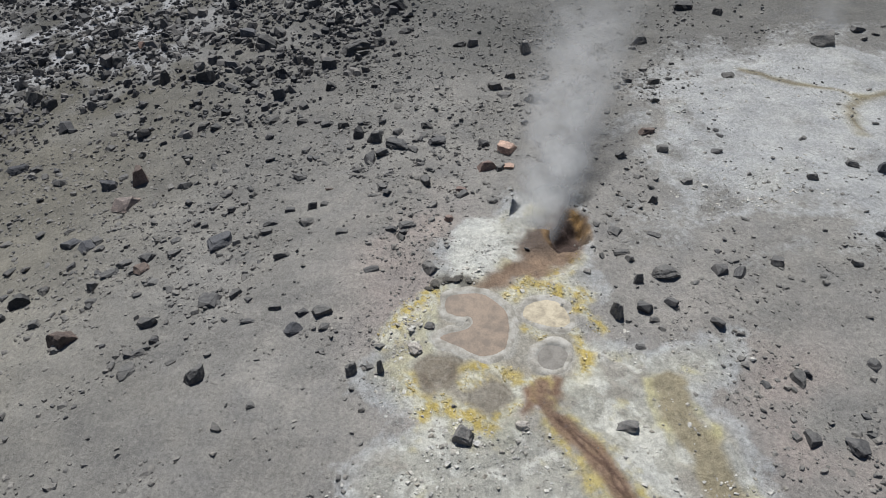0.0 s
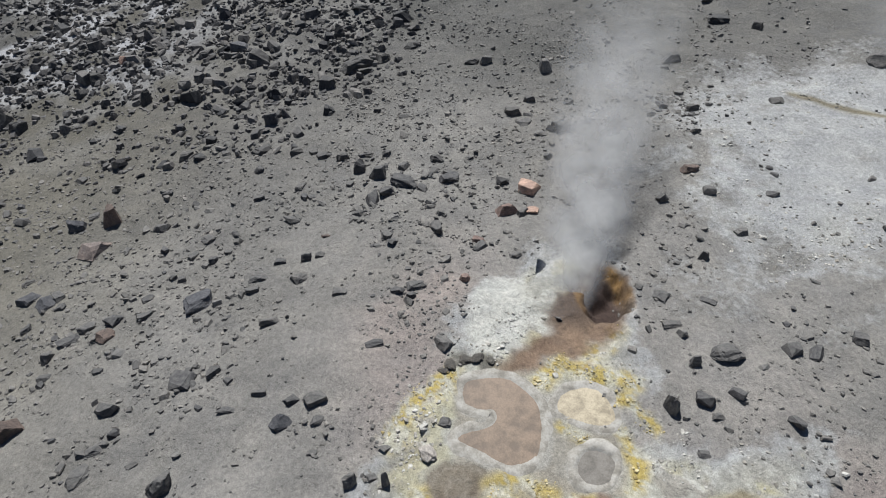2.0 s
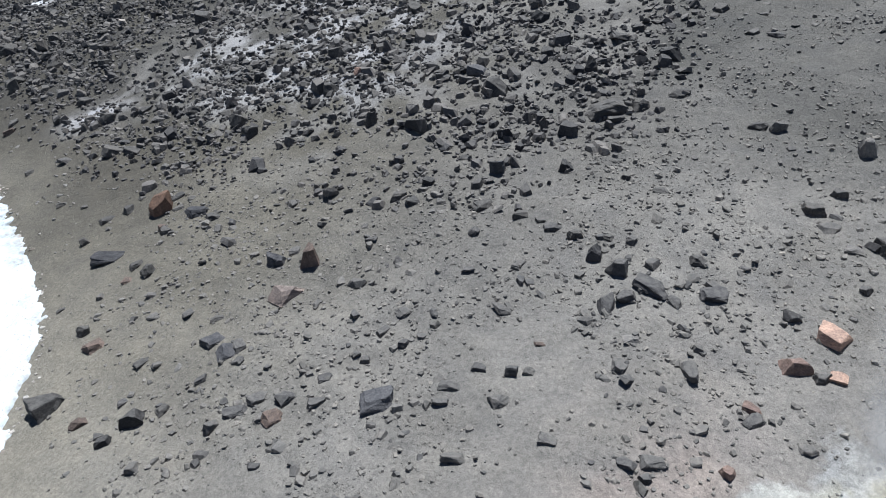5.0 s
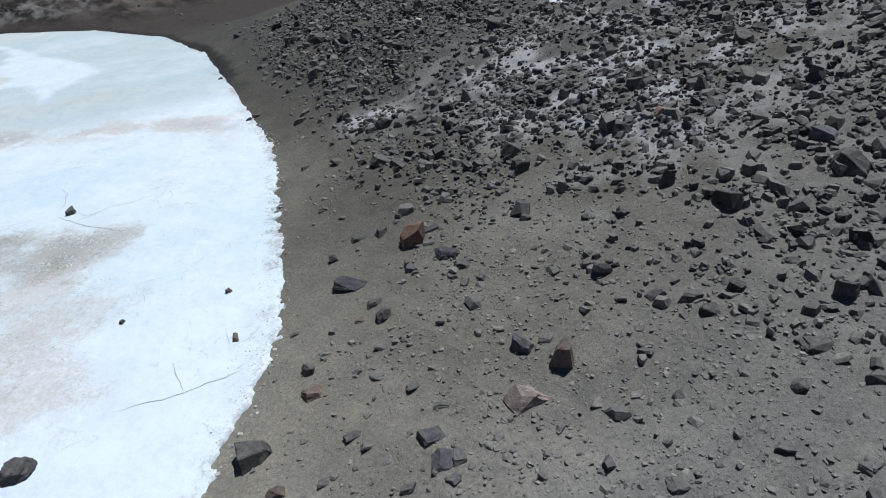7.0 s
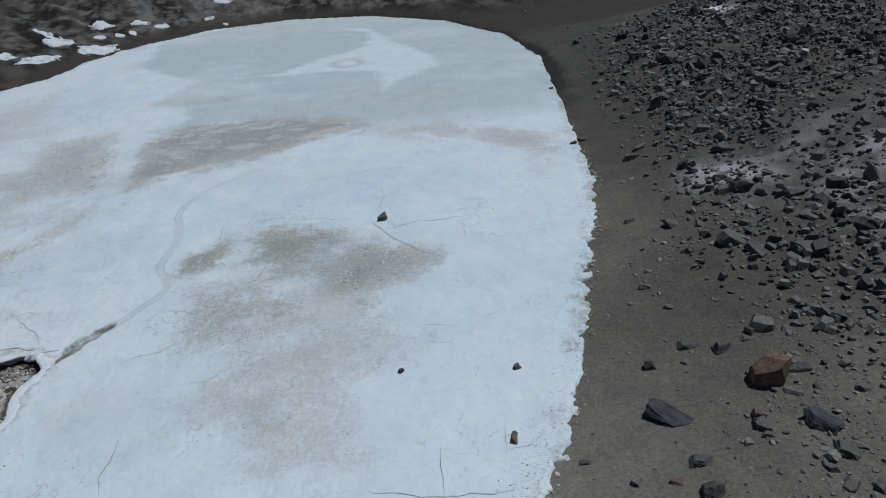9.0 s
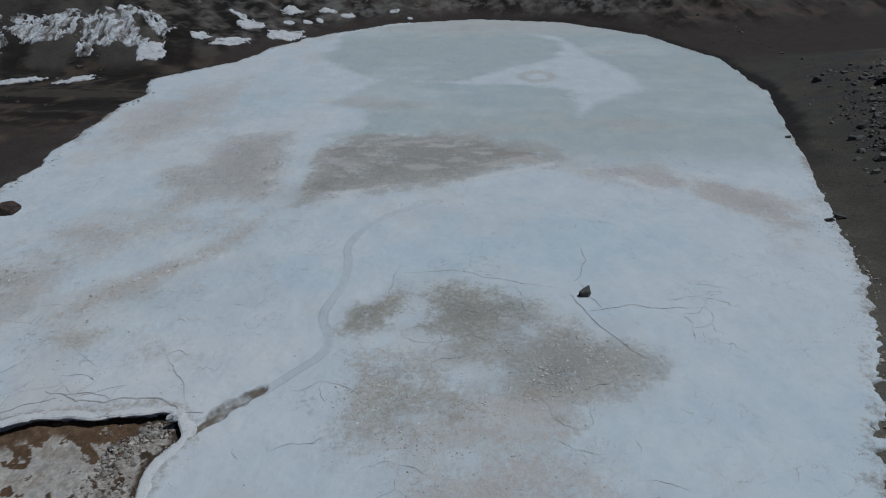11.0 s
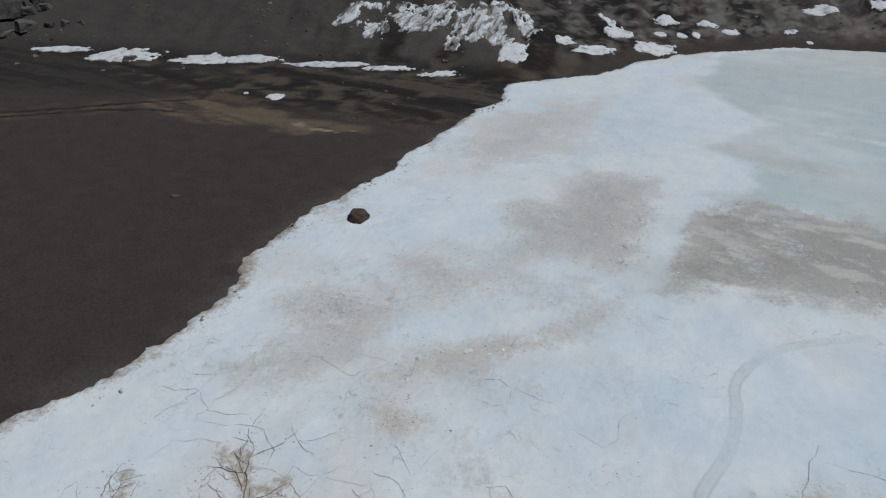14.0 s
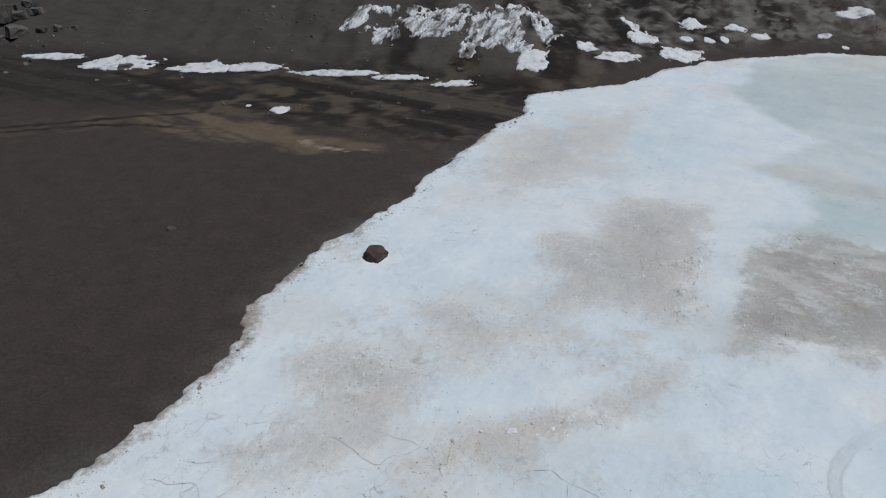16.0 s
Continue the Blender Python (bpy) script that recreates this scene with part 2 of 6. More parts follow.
def _ice(nt, p):
    base = layered_colour(nt, 7.0, 1.7)
    grit, fine, soft = noise_node(nt, 4.0, 8, 0.72), noise_node(nt, 30, 5, 0.65), noise_node(nt, 0.6, 5, 0.6)
    c = mix(nt, base, ramp(nt, soft.outputs[0], [(0.3, (0.9, 0.93, 0.96)), (0.7, (1.06, 1.05, 1.03))]), 0.9, "MULTIPLY")
    c = mix(nt, c, ramp(nt, grit.outputs[0], [(0.28, (0.88, 0.89, 0.9)), (0.45, (1.0, 1.0, 1.0)), (0.75, (1.06, 1.05, 1.05))]), 0.7, "MULTIPLY")
    c = mix(nt, c, ramp(nt, fine.outputs[0], [(0.3, (0.88, 0.88, 0.88)), (0.65, (1.07, 1.07, 1.07))]), 0.5, "MULTIPLY")
    # fine veins of dirt in places
    warp = noise_node(nt, 1.6, 4, 0.6)
    where = nt.nodes.new("ShaderNodeTexCoord")
    shift = nt.nodes.new("ShaderNodeVectorMath")
    shift.operation = "MULTIPLY_ADD"
    shift.inputs[1].default_value = (0.9, 0.9, 0.0)
    nt.links.new(warp.outputs["Color"], shift.inputs[0])
    nt.links.new(where.outputs["Object"], shift.inputs[2])
    cells = nt.nodes.new("ShaderNodeTexVoronoi")
    cells.feature = "DISTANCE_TO_EDGE"
    cells.inputs["Scale"].default_value = 1.5
    nt.links.new(shift.outputs[0], cells.inputs["Vector"])
    vein = ramp(nt, cells.outputs["Distance"], [(0.006, (1, 1, 1)), (0.03, (0, 0, 0))])
    area, part_ = noise_node(nt, 0.28, 4, 0.6), noise_node(nt, 2.5, 4, 0.6)
    sel = mix(nt, ramp(nt, area.outputs[0], [(0.5, (0, 0, 0)), (0.62, (1, 1, 1))]), ramp(nt, part_.outputs[0], [(0.45, (0, 0, 0)), (0.6, (1, 1, 1))]), 1.0, "MULTIPLY")
    f = mix(nt, vein, sel, 1.0, "MULTIPLY")
    c = mix(nt, c, (0.3, 0.275, 0.245), mix(nt, (0, 0, 0), f, 0.6))
    # flecks of dirt
    fleck = noise_node(nt, 11, 6, 0.75)
    dots = mix(nt, ramp(nt, fleck.outputs[0], [(0.6, (0, 0, 0)), (0.67, (1, 1, 1))]), ramp(nt, area.outputs[0], [(0.5, (0, 0, 0)), (0.64, (1, 1, 1))]), 1.0, "MULTIPLY")
    c = mix(nt, c, (0.36, 0.33, 0.29), mix(nt, (0, 0, 0), dots, 0.5))
    nt.links.new(c, p.inputs["Base Color"])
    p.inputs["Roughness"].default_value = 0.6
    p.inputs["Specular IOR Level"].default_value = 0.3
    silt, lumps = nt.nodes.new("ShaderNodeAttribute"), noise_node(nt, 6.5, 5, 0.7)
    silt.attribute_name = "amount"
    rough = nt.nodes.new("ShaderNodeMath")
    rough.operation = "MULTIPLY"
    nt.links.new(silt.outputs["Fac"], rough.inputs[0])
    nt.links.new(lumps.outputs[0], rough.inputs[1])
    bump(nt, p, [(rough.outputs[0], 0.16), (grit.outputs[0], 0.04), (fine.outputs[0], 0.008)], strength=0.5)


def rock_material(name, dark, light, random_source="object", dusty=False, top_tone=0.0):
    def build(nt, p):
        if random_source == "object":
            r = nt.nodes.new("ShaderNodeObjectInfo").outputs["Random"]
        else:
            r = nt.nodes.new("ShaderNodeNewGeometry").outputs["Random Per Island"]
        tone = ramp(nt, r, [(0.0, dark), (1.0, light)] if not dusty else [(0.0, dark), (0.3, tuple(0.65 * v for v in light)), (1.0, light)])
        grain, patch = noise_node(nt, 14, 7, 0.7), noise_node(nt, 2.2, 4)
        c = mix(nt, tone, ramp(nt, grain.outputs[0], [(0.32, (0.45, 0.45, 0.47)), (0.7, (1.6, 1.57, 1.52))]), 0.85, "MULTIPLY")
        c = mix(nt, c, ramp(nt, patch.outputs[0], [(0.35, (0.7, 0.7, 0.7)), (0.7, (1.45, 1.38, 1.28))]), 0.8, "MULTIPLY")
        # mixes a paler ash-coloured tone into upward faces, broken up by noise
        if top_tone:
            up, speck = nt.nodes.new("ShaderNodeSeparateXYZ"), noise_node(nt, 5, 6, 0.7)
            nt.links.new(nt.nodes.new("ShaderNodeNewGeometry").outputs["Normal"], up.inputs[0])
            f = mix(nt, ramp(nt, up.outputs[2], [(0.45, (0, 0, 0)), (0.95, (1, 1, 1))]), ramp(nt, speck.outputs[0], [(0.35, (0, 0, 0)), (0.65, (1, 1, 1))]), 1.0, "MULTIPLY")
            c = mix(nt, c, (0.17, 0.165, 0.152), mix(nt, (0, 0, 0), f, top_tone))
        nt.links.new(c, p.inputs["Base Color"])
        p.inputs["Roughness"].default_value = 0.8
        p.inputs["Specular IOR Level"].default_value = 0.3
        bump(nt, p, [(grain.outputs[0], 0.03)], strength=0.5)
    return material(name, build)


GROUND, ICE = material("ash_ground", _ground), material("lake_ice", _ice)
ROCK = rock_material("dark_lava_rock", (0.032, 0.033, 0.036), (0.1, 0.096, 0.09), top_tone=0.5)
SLATE = rock_material("blue_grey_lava_rock", (0.068, 0.07, 0.077), (0.115, 0.118, 0.127))
RED_ROCK = rock_material("reddish_lava_rock", (0.1, 0.079, 0.069), (0.165, 0.13, 0.112))
PALE_ROCK = rock_material("pale_weathered_rock", (0.15, 0.147, 0.14), (0.22, 0.215, 0.205))
BANDED = rock_material("banded_pinkish_rock", (0.2, 0.175, 0.16), (0.25, 0.21, 0.19))
PINK_ROCK = rock_material("pink_altered_rock", (0.34, 0.235, 0.19), (0.42, 0.3, 0.24))
DULL_PINK = rock_material("dull_pink_rock", (0.17, 0.125, 0.11), (0.27, 0.2, 0.17))
BLEACHED = rock_material("bleached_rock", (0.36, 0.34, 0.31), (0.45, 0.42, 0.38))
ORANGE_ROCK = rock_material("orange_brown_rock", (0.15, 0.096, 0.07), (0.16, 0.103, 0.076))
SCREE = rock_material("scree_rock", (0.032, 0.033, 0.038), (0.165, 0.158, 0.15), "island", top_tone=0.45)
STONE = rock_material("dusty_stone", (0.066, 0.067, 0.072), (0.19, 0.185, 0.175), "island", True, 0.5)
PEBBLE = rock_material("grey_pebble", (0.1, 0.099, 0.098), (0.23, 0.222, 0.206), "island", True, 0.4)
SULPHUR_LUMP = rock_material("sulphur_lump", (0.33, 0.26, 0.1), (0.52, 0.48, 0.32), "island")
NODULE = rock_material("salt_nodule", (0.2, 0.19, 0.165), (0.5, 0.5, 0.475), "island")
DUSTY_ROCK = rock_material("dusty_lava_rock", (0.06, 0.06, 0.064), (0.125, 0.122, 0.117), top_tone=0.6)
CRUST_LUMP = rock_material("pitted_crust", (0.075, 0.07, 0.062), (0.12, 0.115, 0.1))
ICE_LUMP = rock_material("ice_lump", (0.5, 0.495, 0.48), (0.66, 0.68, 0.69), "island")
CRUMB = rock_material("dirty_ice_crumb", (0.16, 0.145, 0.125), (0.5, 0.49, 0.47), "island")
BROWN_ROCK = rock_material("dark_brown_rock", (0.062, 0.045, 0.038), (0.075, 0.055, 0.046))
DARK_SLAB = rock_material("dark_bluish_slab", (0.045, 0.047, 0.053), (0.06, 0.062, 0.068))


# ---- ground ----
def spaced(marks):
    """Coordinates along one axis: marks of (position, spacing), spacing changing evenly between them."""
    out, v = [], marks[0][0]
    for (a, da), (b, db) in zip(marks, marks[1:]):
        while v < b:
            out.append(v)
            f = min(max((v - a) / (b - a), 0), 1)
            v += da + (db - da) * f
    return np.array(out + [marks[-1][0]])


def grid_mesh(name, xs, ys, z, tones, mat, keep=None):
    """A sheet over a grid, with its plain colour, the colour of what lies over it, and how much of that, as attributes."""
    tone, over, amount = tones
    nx, ny = len(xs), len(ys)
    X, Y = np.meshgrid(xs, ys)
    co = np.stack([X, Y, z], -1).reshape(-1, 3).astype(np.float32)
    idx = np.arange(nx * ny).reshape(ny, nx)
    quads = np.stack([idx[:-1, :-1], idx[:-1, 1:], idx[1:, 1:], idx[1:, :-1]], -1).reshape(-1, 4)
    if keep is not None:
        quads = quads[(keep[:-1, :-1] | keep[:-1, 1:] | keep[1:, 1:] | keep[1:, :-1]).ravel()]
        used = np.unique(quads)
        back = np.full(len(co), -1)
        back[used] = np.arange(len(used))
        co, quads = co[used], back[quads]
        tone, over, amount = tone.reshape(-1, 3)[used], over.reshape(-1, 3)[used], amount.ravel()[used]
    me = bpy.data.meshes.new(name)
    me.vertices.add(len(co))
    me.vertices.foreach_set("co", co.ravel())
    me.loops.add(quads.size)
    me.loops.foreach_set("vertex_index", quads.ravel().astype(np.int32))
    me.polygons.add(len(quads))
    me.polygons.foreach_set("loop_start", np.arange(0, quads.size, 4, dtype=np.int32))
    me.polygons.foreach_set("loop_total", np.full(len(quads), 4, dtype=np.int32))
    me.update(calc_edges=True)
    me.polygons.foreach_set("use_smooth", np.ones(len(quads), bool))
    for key, colours in (("tone", tone), ("over", over)):
        att = me.color_attributes.new(key, "FLOAT_COLOR", "POINT")
        att.data.foreach_set("color", np.c_[colours.reshape(-1, 3), np.ones(len(co))].astype(np.float32).ravel())
    me.attributes.new("amount", "FLOAT", "POINT").data.foreach_set("value", amount.astype(np.float32).ravel())
    me.materials.append(mat)
    return new(name, me)


def blend(base, colour, w):
    return base + (np.array(colour) - base) * w[..., None]


CRUST_HIGH = [(13.3, -18.7), (16.8, -20.1), (18.8, -22.0), (19.0, -26.0), (19, -34), (5, -34), (6.1, -24.3), (6.9, -21.8), (6.6, -19.0), (7.5, -17.9), (9.2, -18.1), (12.1, -17.4)]
BROWN_MUD = [(0.56, -13.0), (0.61, -13.45), (0.56, -13.76), (0.85, -13.92), (0.73, -14.18), (0.15, -14.07), (-0.16, -13.82), (-0.76, -14.27), (-0.79, -13.93), (-0.3, -13.47), (-0.54, -13.11), (-0.34, -12.86), (0.04, -13.01)]
# sulphur streaks: line and half width
SULPHUR = [([(0.9, -11.76), (1.11, -12.18), (0.98, -12.55), (0.83, -12.92)], 0.2), ([(0.6, -12.91), (0.64, -13.54)], 0.12), ([(2.31, -13.28), (2.04, -13.75)], 0.15), ([(-0.34, -12.6), (-0.05, -12.96)], 0.14),
           ([(-0.4, -10.63), (0.02, -11.19), (-0.38, -11.73), (-0.56, -12.25)], 0.2), ([(2.08, -9.5), (2.91, -10.03), (3.63, -10.72)], 0.32), ([(3.45, -12.88), (4.14, -13.39), (3.67, -13.99), (3.43, -14.99)], 0.22),
           ([(2.29, -14.6), (1.47, -14.9), (0.76, -14.62)], 0.16), ([(0.69, -10.25), (0.34, -10.4)], 0.16), ([(3.99, -14.02), (5.04, -14.95)], 0.2), ([(0.55, -11.7), (0.75, -12.1)], 0.15), ([(3.0, -14.75), (2.4, -15.3)], 0.25), ([(0.0, -10.6), (-0.6, -10.7)], 0.18)]
STREAM = [(0.5, -13.6), (0.09, -13.49), (-0.38, -13.8), (-0.72, -14.19), (-1.16, -14.54), (-1.65, -14.9), (-2.22, -15.15), (-5, -16.6)]
STREAM_EAST = [(0.5, -16.8), (-0.4, -16.7), (-1.3, -17.0), (-2.3, -17.3), (-5, -18.4)]
STREAM_HIGH = [(16.6, -23.2), (15.6, -24.2), (15.1, -24.7), (14.7, -26.3), (14.0, -27.1), (14.3, -29.0)]
STREAM_SIDE = [(14.0, -27.0), (13.2, -26.2), (12.2, -25.9), (11.2, -25.8)]
# brooks on the dark sand: line and half width
PLAIN_BROOKS = [([(-72, 19), (-52.4, 35.4), (-48.0, 38.8), (-45.5, 41.2), (-42.4, 43.7)], 0.16), ([(-70, 18), (-51.5, 34.9), (-46.7, 38.5), (-44.1, 40.0), (-40.7, 40.9)], 0.12),
                ([(-56.7, 48.6), (-50.4, 47.3), (-45.8, 46.8), (-41.3, 46.3)], 0.3), ([(-41.3, 46.3), (-37.1, 46.3), (-34.2, 47.0), (-31.1, 47.2), (-26.7, 45.7), (-24.5, 46.6)], 0.25), ([(-41, 48.5), (-34, 49.5), (-28, 48.2), (-24.5, 47.5)], 0.3),
                ([(-44, 52.5), (-36, 52.0), (-29, 51.5)], 0.4), ([(-42.1, 60.5), (-36.6, 61.9), (-30.3, 61.4), (-25.8, 59.7), (-24, 57)], 0.7), ([(-26.2, 74.7), (-23.2, 68.6), (-23.1, 61.9)], 0.9), ([(-33, 70), (-30, 63), (-26, 59)], 0.8)]
BROWN_FAN = [(-45.5, 41.0), (-42.4, 43.9), (-35.3, 43.8), (-32.0, 43.5), (-28.0, 43.2), (-31.1, 41.4), (-34.1, 41.0), (-39.6, 39.8)]
SILT = [(-32.6, 42.5), (-30.9, 42.1), (-29.6, 42.5), (-28.2, 42.8)]


def ground_tone(x, y, s):
    """Colours of ash, sand, salt crust, sulphur and mud over the plan."""
    n1, n2, n3 = fbm(x, y, 7, 4, 11), fbm(x, y, 1.4, 4, 12), fbm(x, y, 0.45, 3, 13)
    c = np.zeros((*x.shape, 3)) + (0.205, 0.197, 0.181)
    c = c * (1 + 0.16 * n1 + 0.12 * n2)[..., None]
    # darker brown sand near the shore and in the smooth strip beside the scree
    c = c * (1 - 0.36 * step(y + 1.5 * n1, 1, 16))[..., None] * (1 + np.array((0.025, 0.0, -0.09)) * step(y, -4, 6)[..., None])
    c = blend(c, (0.09, 0.083, 0.07), (1 - step(s + n2, 4, 13)) * step(s + n2, 0.5, 4) * step(y, 6, 18) * 0.5)
    c = blend(c, (0.1, 0.098, 0.091), step(x, 15, 21) * (1 - step(y, -7, -4)) * (0.6 + 0.4 * np.clip(n1, -1, 1)))
    c = blend(c, (0.4, 0.4, 0.405), step(x + 3 * n1, 16, 23) * (0.12 * step(y, -8, -3) + 0.88 * step(y, 0, 7)) * (1 - step(y, 14, 26)) * np.clip(0.52 + 1.1 * n2, 0, 1))
    c = blend(c, (0.1, 0.098, 0.094), step(x + 2 * n2, 16, 24) * step(y, -8, -2) * np.clip(0.4 - 0.9 * n2, 0, 0.7) * (0.35 + 0.65 * step(y, 8, 20)))
    # brightness balanced area by area in the ground colour, by position
    c = c * (1 - 0.32 * step(x, 14, 19) * step(y, 16, 28))[..., None]
    c = c * (1 - 0.16 * step(x, 7, 15) * (1 - step(y, 3, 9)) * step(y, -10, -4))[..., None]
    c = c * (1 - 0.06 * step(x, 3, 7) * step(y, -4, 2) * (1 - step(y, 6, 11)))[..., None]
    c = c * (1 + 0.15 * (1 - step(s + n2, 1.5, 6)) * step(y, 1, 7) * (1 - step(y, 26, 38)) * step(x, 0, 4))[..., None]
    spot = np.exp(-(((x - 19.6) / 1.2) ** 2 + ((y - 21.2) / 1.6) ** 2)) + np.exp(-(((x - 35.2) / 1.6) ** 2 + ((y - 44.5) / 2) ** 2))
    c = blend(c, (0.42, 0.42, 0.43), np.clip(spot * (0.9 + n2), 0, 0.9))
    c = c * (1 - 0.16 * step(x, 6, 11) * step(y, 0, 5) * (1 - step(y, 15, 21)))[..., None]
    warm = np.exp(-(((x - 2.5) / 6.5) ** 2 + ((y + 13) / 6) ** 2))
    c = blend(c, (0.285, 0.268, 0.245), np.clip(warm * (0.75 + 0.5 * n2), 0, 0.8))
    # reddish tint round the hot ground
    pink = np.exp(-(((x - 5.2) / 3.2) ** 2 + ((y + 9.9) / 1.5) ** 2)) + np.exp(-(((x + 0.4) / 2.5) ** 2 + ((y + 19.6) / 1.8) ** 2))
    c = blend(c, (0.28, 0.225, 0.2), np.clip(pink * (0.4 + 0.5 * n2), 0, 0.45))
    # salt crusts
    plain, amount = c.copy(), np.zeros(x.shape)
    for poly, soft, strength in ((CRUST_HIGH, 3.4, 0.95), (CRUST_LOW, 0.9, 0.95)):
        d = sdf(x, y, poly)
        w = (1 - step(d + soft * n2 * 0.8 + 0.3 * n3, -0.5 * soft, 0.6 * soft)) * strength
        amount = np.maximum(amount, w * np.clip((0.9 + 0.6 * n2 + 0.3 * n1) if soft > 2 else (0.9 + 0.3 * n2), 0.12, 1))
        lift = np.array((1.48, 1.46, 1.4)) if soft > 2 else 0.9
        c = blend(c, np.array((0.33, 0.333, 0.328)) * lift, 0.85 + 0 * w)
        c = blend(c, np.array((0.385, 0.386, 0.372)) * lift, w * np.clip(0.75 + 0.5 * n2 + 0.35 * n3, 0.1, 1))
        c = blend(c, np.array((0.52, 0.525, 0.52)) * lift, w * step(n2 + 1.2 * n3, 0.2, 0.6))
        if soft > 2:
            c = blend(c, (0.44, 0.41, 0.25), w * step(fbm(x, y, 2.2, 4, 54, 0.6), 0.3, 0.65) * 0.5)
    c = plain + (c - plain) * step(amount, 0.0, 0.15)[..., None]
    low = 1 - step(sdf(x, y, CRUST_LOW) + 0.3 * n2, -0.9, 0.0)
    c = c * (1 + np.array((0.0, -0.025, -0.12)) * low[..., None])
    c = blend(c, (0.27, 0.25, 0.215), low * step(fbm(x, y, 0.8, 4, 51, 0.6), 0.15, 0.5) * 0.75)
    c = blend(c, (0.42, 0.38, 0.22), low * step(fbm(x, y, 0.9, 4, 15, 0.62), 0.28, 0.6) * 0.55)
    pale = 1 - step(np.hypot((x - 5.6) / 1.7, (y + 12.0) / 1.0) + 0.2 * n2, 0.6, 1.1)
    c = blend(c, (0.5, 0.495, 0.45), pale * 0.85)
    amount = np.maximum(amount, pale)
    # sulphur and grey-brown mud of the pool basin
    halo = 1 - step(sdf(x, y, BASIN) + 0.35 * n2 + 0.15 * n3, 0.0, 0.8)
    amount = np.maximum(amount, halo)
    c = blend(c, (0.4, 0.385, 0.29), halo * 0.5)
    basin = 1 - step(sdf(x, y, BASIN) + 0.18 * n2 + 0.1 * n3, -0.12, 0.1)
    c = blend(c, (0.285, 0.26, 0.215), basin * 0.92)
    c = blend(c, (0.33, 0.31, 0.265), basin * step(fbm(x, y, 0.6, 4, 52, 0.6), 0.1, 0.45) * 0.7)
    for poly, colour in ((POOL_LOW, (0.165, 0.138, 0.105)), (POOL_MID, (0.2, 0.178, 0.145))):
        d = sdf(x, y, poly) + 0.1 * n2 + 0.06 * n3
        c = blend(c, colour, (1 - step(d, -0.15, 0.08)) * np.clip(0.85 + 0.4 * n3, 0, 1))
        c = blend(c, (0.28, 0.255, 0.21), (1 - step(np.abs(d + 0.3 + 0.08 * n2), 0.02, 0.1)) * 0.4)
        c = blend(c, (0.14, 0.118, 0.09), (1 - step(np.abs(d - 0.02), 0.01, 0.07)) * np.clip(0.3 + n2, 0, 0.6))
    for poly, level in POOLS:
        d = sdf(x, y, poly) + 0.05 * n3
        c = blend(c, (0.37, 0.357, 0.32), (1 - step(np.abs(d - 0.1 - 0.05 * n2), 0.05, 0.16)) * 0.75)
    crumb = fbm(x, y, 0.3, 4, 16, 0.7)
    for pts, wide in SULPHUR:
        d = line_dist(x, y, pts) + 0.5 * wide * n2 + 0.35 * wide * n3
        w = 1 - step(d, 0.2 * wide, 2.1 * wide)
        c = blend(c, (0.43, 0.4, 0.26), w * 0.6)
        c = blend(c, (0.42, 0.32, 0.08), w * step(crumb, -0.06, 0.2) * 0.85)
        c = blend(c, (0.5, 0.48, 0.4), w * step(-crumb, 0.15, 0.35) * 0.8)
        amount = np.maximum(amount, w * 0.9)
    mud = 1 - step(sdf(x, y, BROWN_MUD) + 0.15 * n2 + 0.1 * n3, -0.1, 0.12)
    c = blend(c, (0.17, 0.105, 0.07), mud * np.clip(0.75 + 0.5 * n3, 0.2, 0.95))
    # dark pitted crust at the head of the basin
    lump = line_dist(x, y, [(3.95, -10.8), (4.1, -11.35), (4.05, -11.7)]) + 0.2 * n3
    c = blend(c, (0.1, 0.095, 0.085), (1 - step(lump, 0.1, 0.3)) * 0.85)
    # brown mud run from the vent
    run = 1 - step(sdf(x, y, RUN) + 0.3 * n2 + 0.12 * n3, -0.1, 0.4)
    c = blend(c, (0.16, 0.108, 0.074), run * 0.92)
    c = blend(c, (0.24, 0.17, 0.12), run * step(fbm(x, y, 0.7, 4, 53, 0.6), 0.0, 0.5) * (1 - step(x, 4.6, 6.0)) * 0.8)
    c = blend(c, (0.085, 0.066, 0.055), run * step(x + 0.4 * n2, 5.0, 6.0) * 0.75)
    amount = np.maximum(amount, run)
    vent = np.hypot((x - VENT[0]) / VENT[2], (y - VENT[1]) / VENT[3]) + 0.25 * n2
    c = blend(c, (0.27, 0.165, 0.065), (1 - step(np.abs(vent - 1.1), 0.08, 0.35)) * step(x, 5.4, 6.6) * np.clip(0.7 + 0.6 * n3, 0, 0.9))
    c = blend(c, (0.07, 0.05, 0.042), 1 - step(vent, 0.55, 1.0))
    amount = np.maximum(amount, 1 - step(vent, 1.1, 1.5))
    # brooks
    d = line_dist(x, y, STREAM)
    wide = step(-x, -0.5, 2.5)
    c = blend(c, (0.4, 0.33, 0.12), (1 - step(d + 0.2 * n2 + 0.15 * n3, 0.15 + 0.2 * wide, 0.45 + 0.45 * wide)) * np.clip(0.5 + 0.9 * crumb, 0, 0.85))
    c = blend(c, (0.2, 0.135, 0.095), (1 - step(d + 0.1 * n2 + 0.06 * n3, 0.1, 0.32)) * 0.95)
    c = blend(c, (0.075, 0.045, 0.035), (1 - step(np.abs(d + 0.16 * n2), 0.015, 0.05)) * 0.7)
    d = line_dist(x, y, STREAM_EAST)
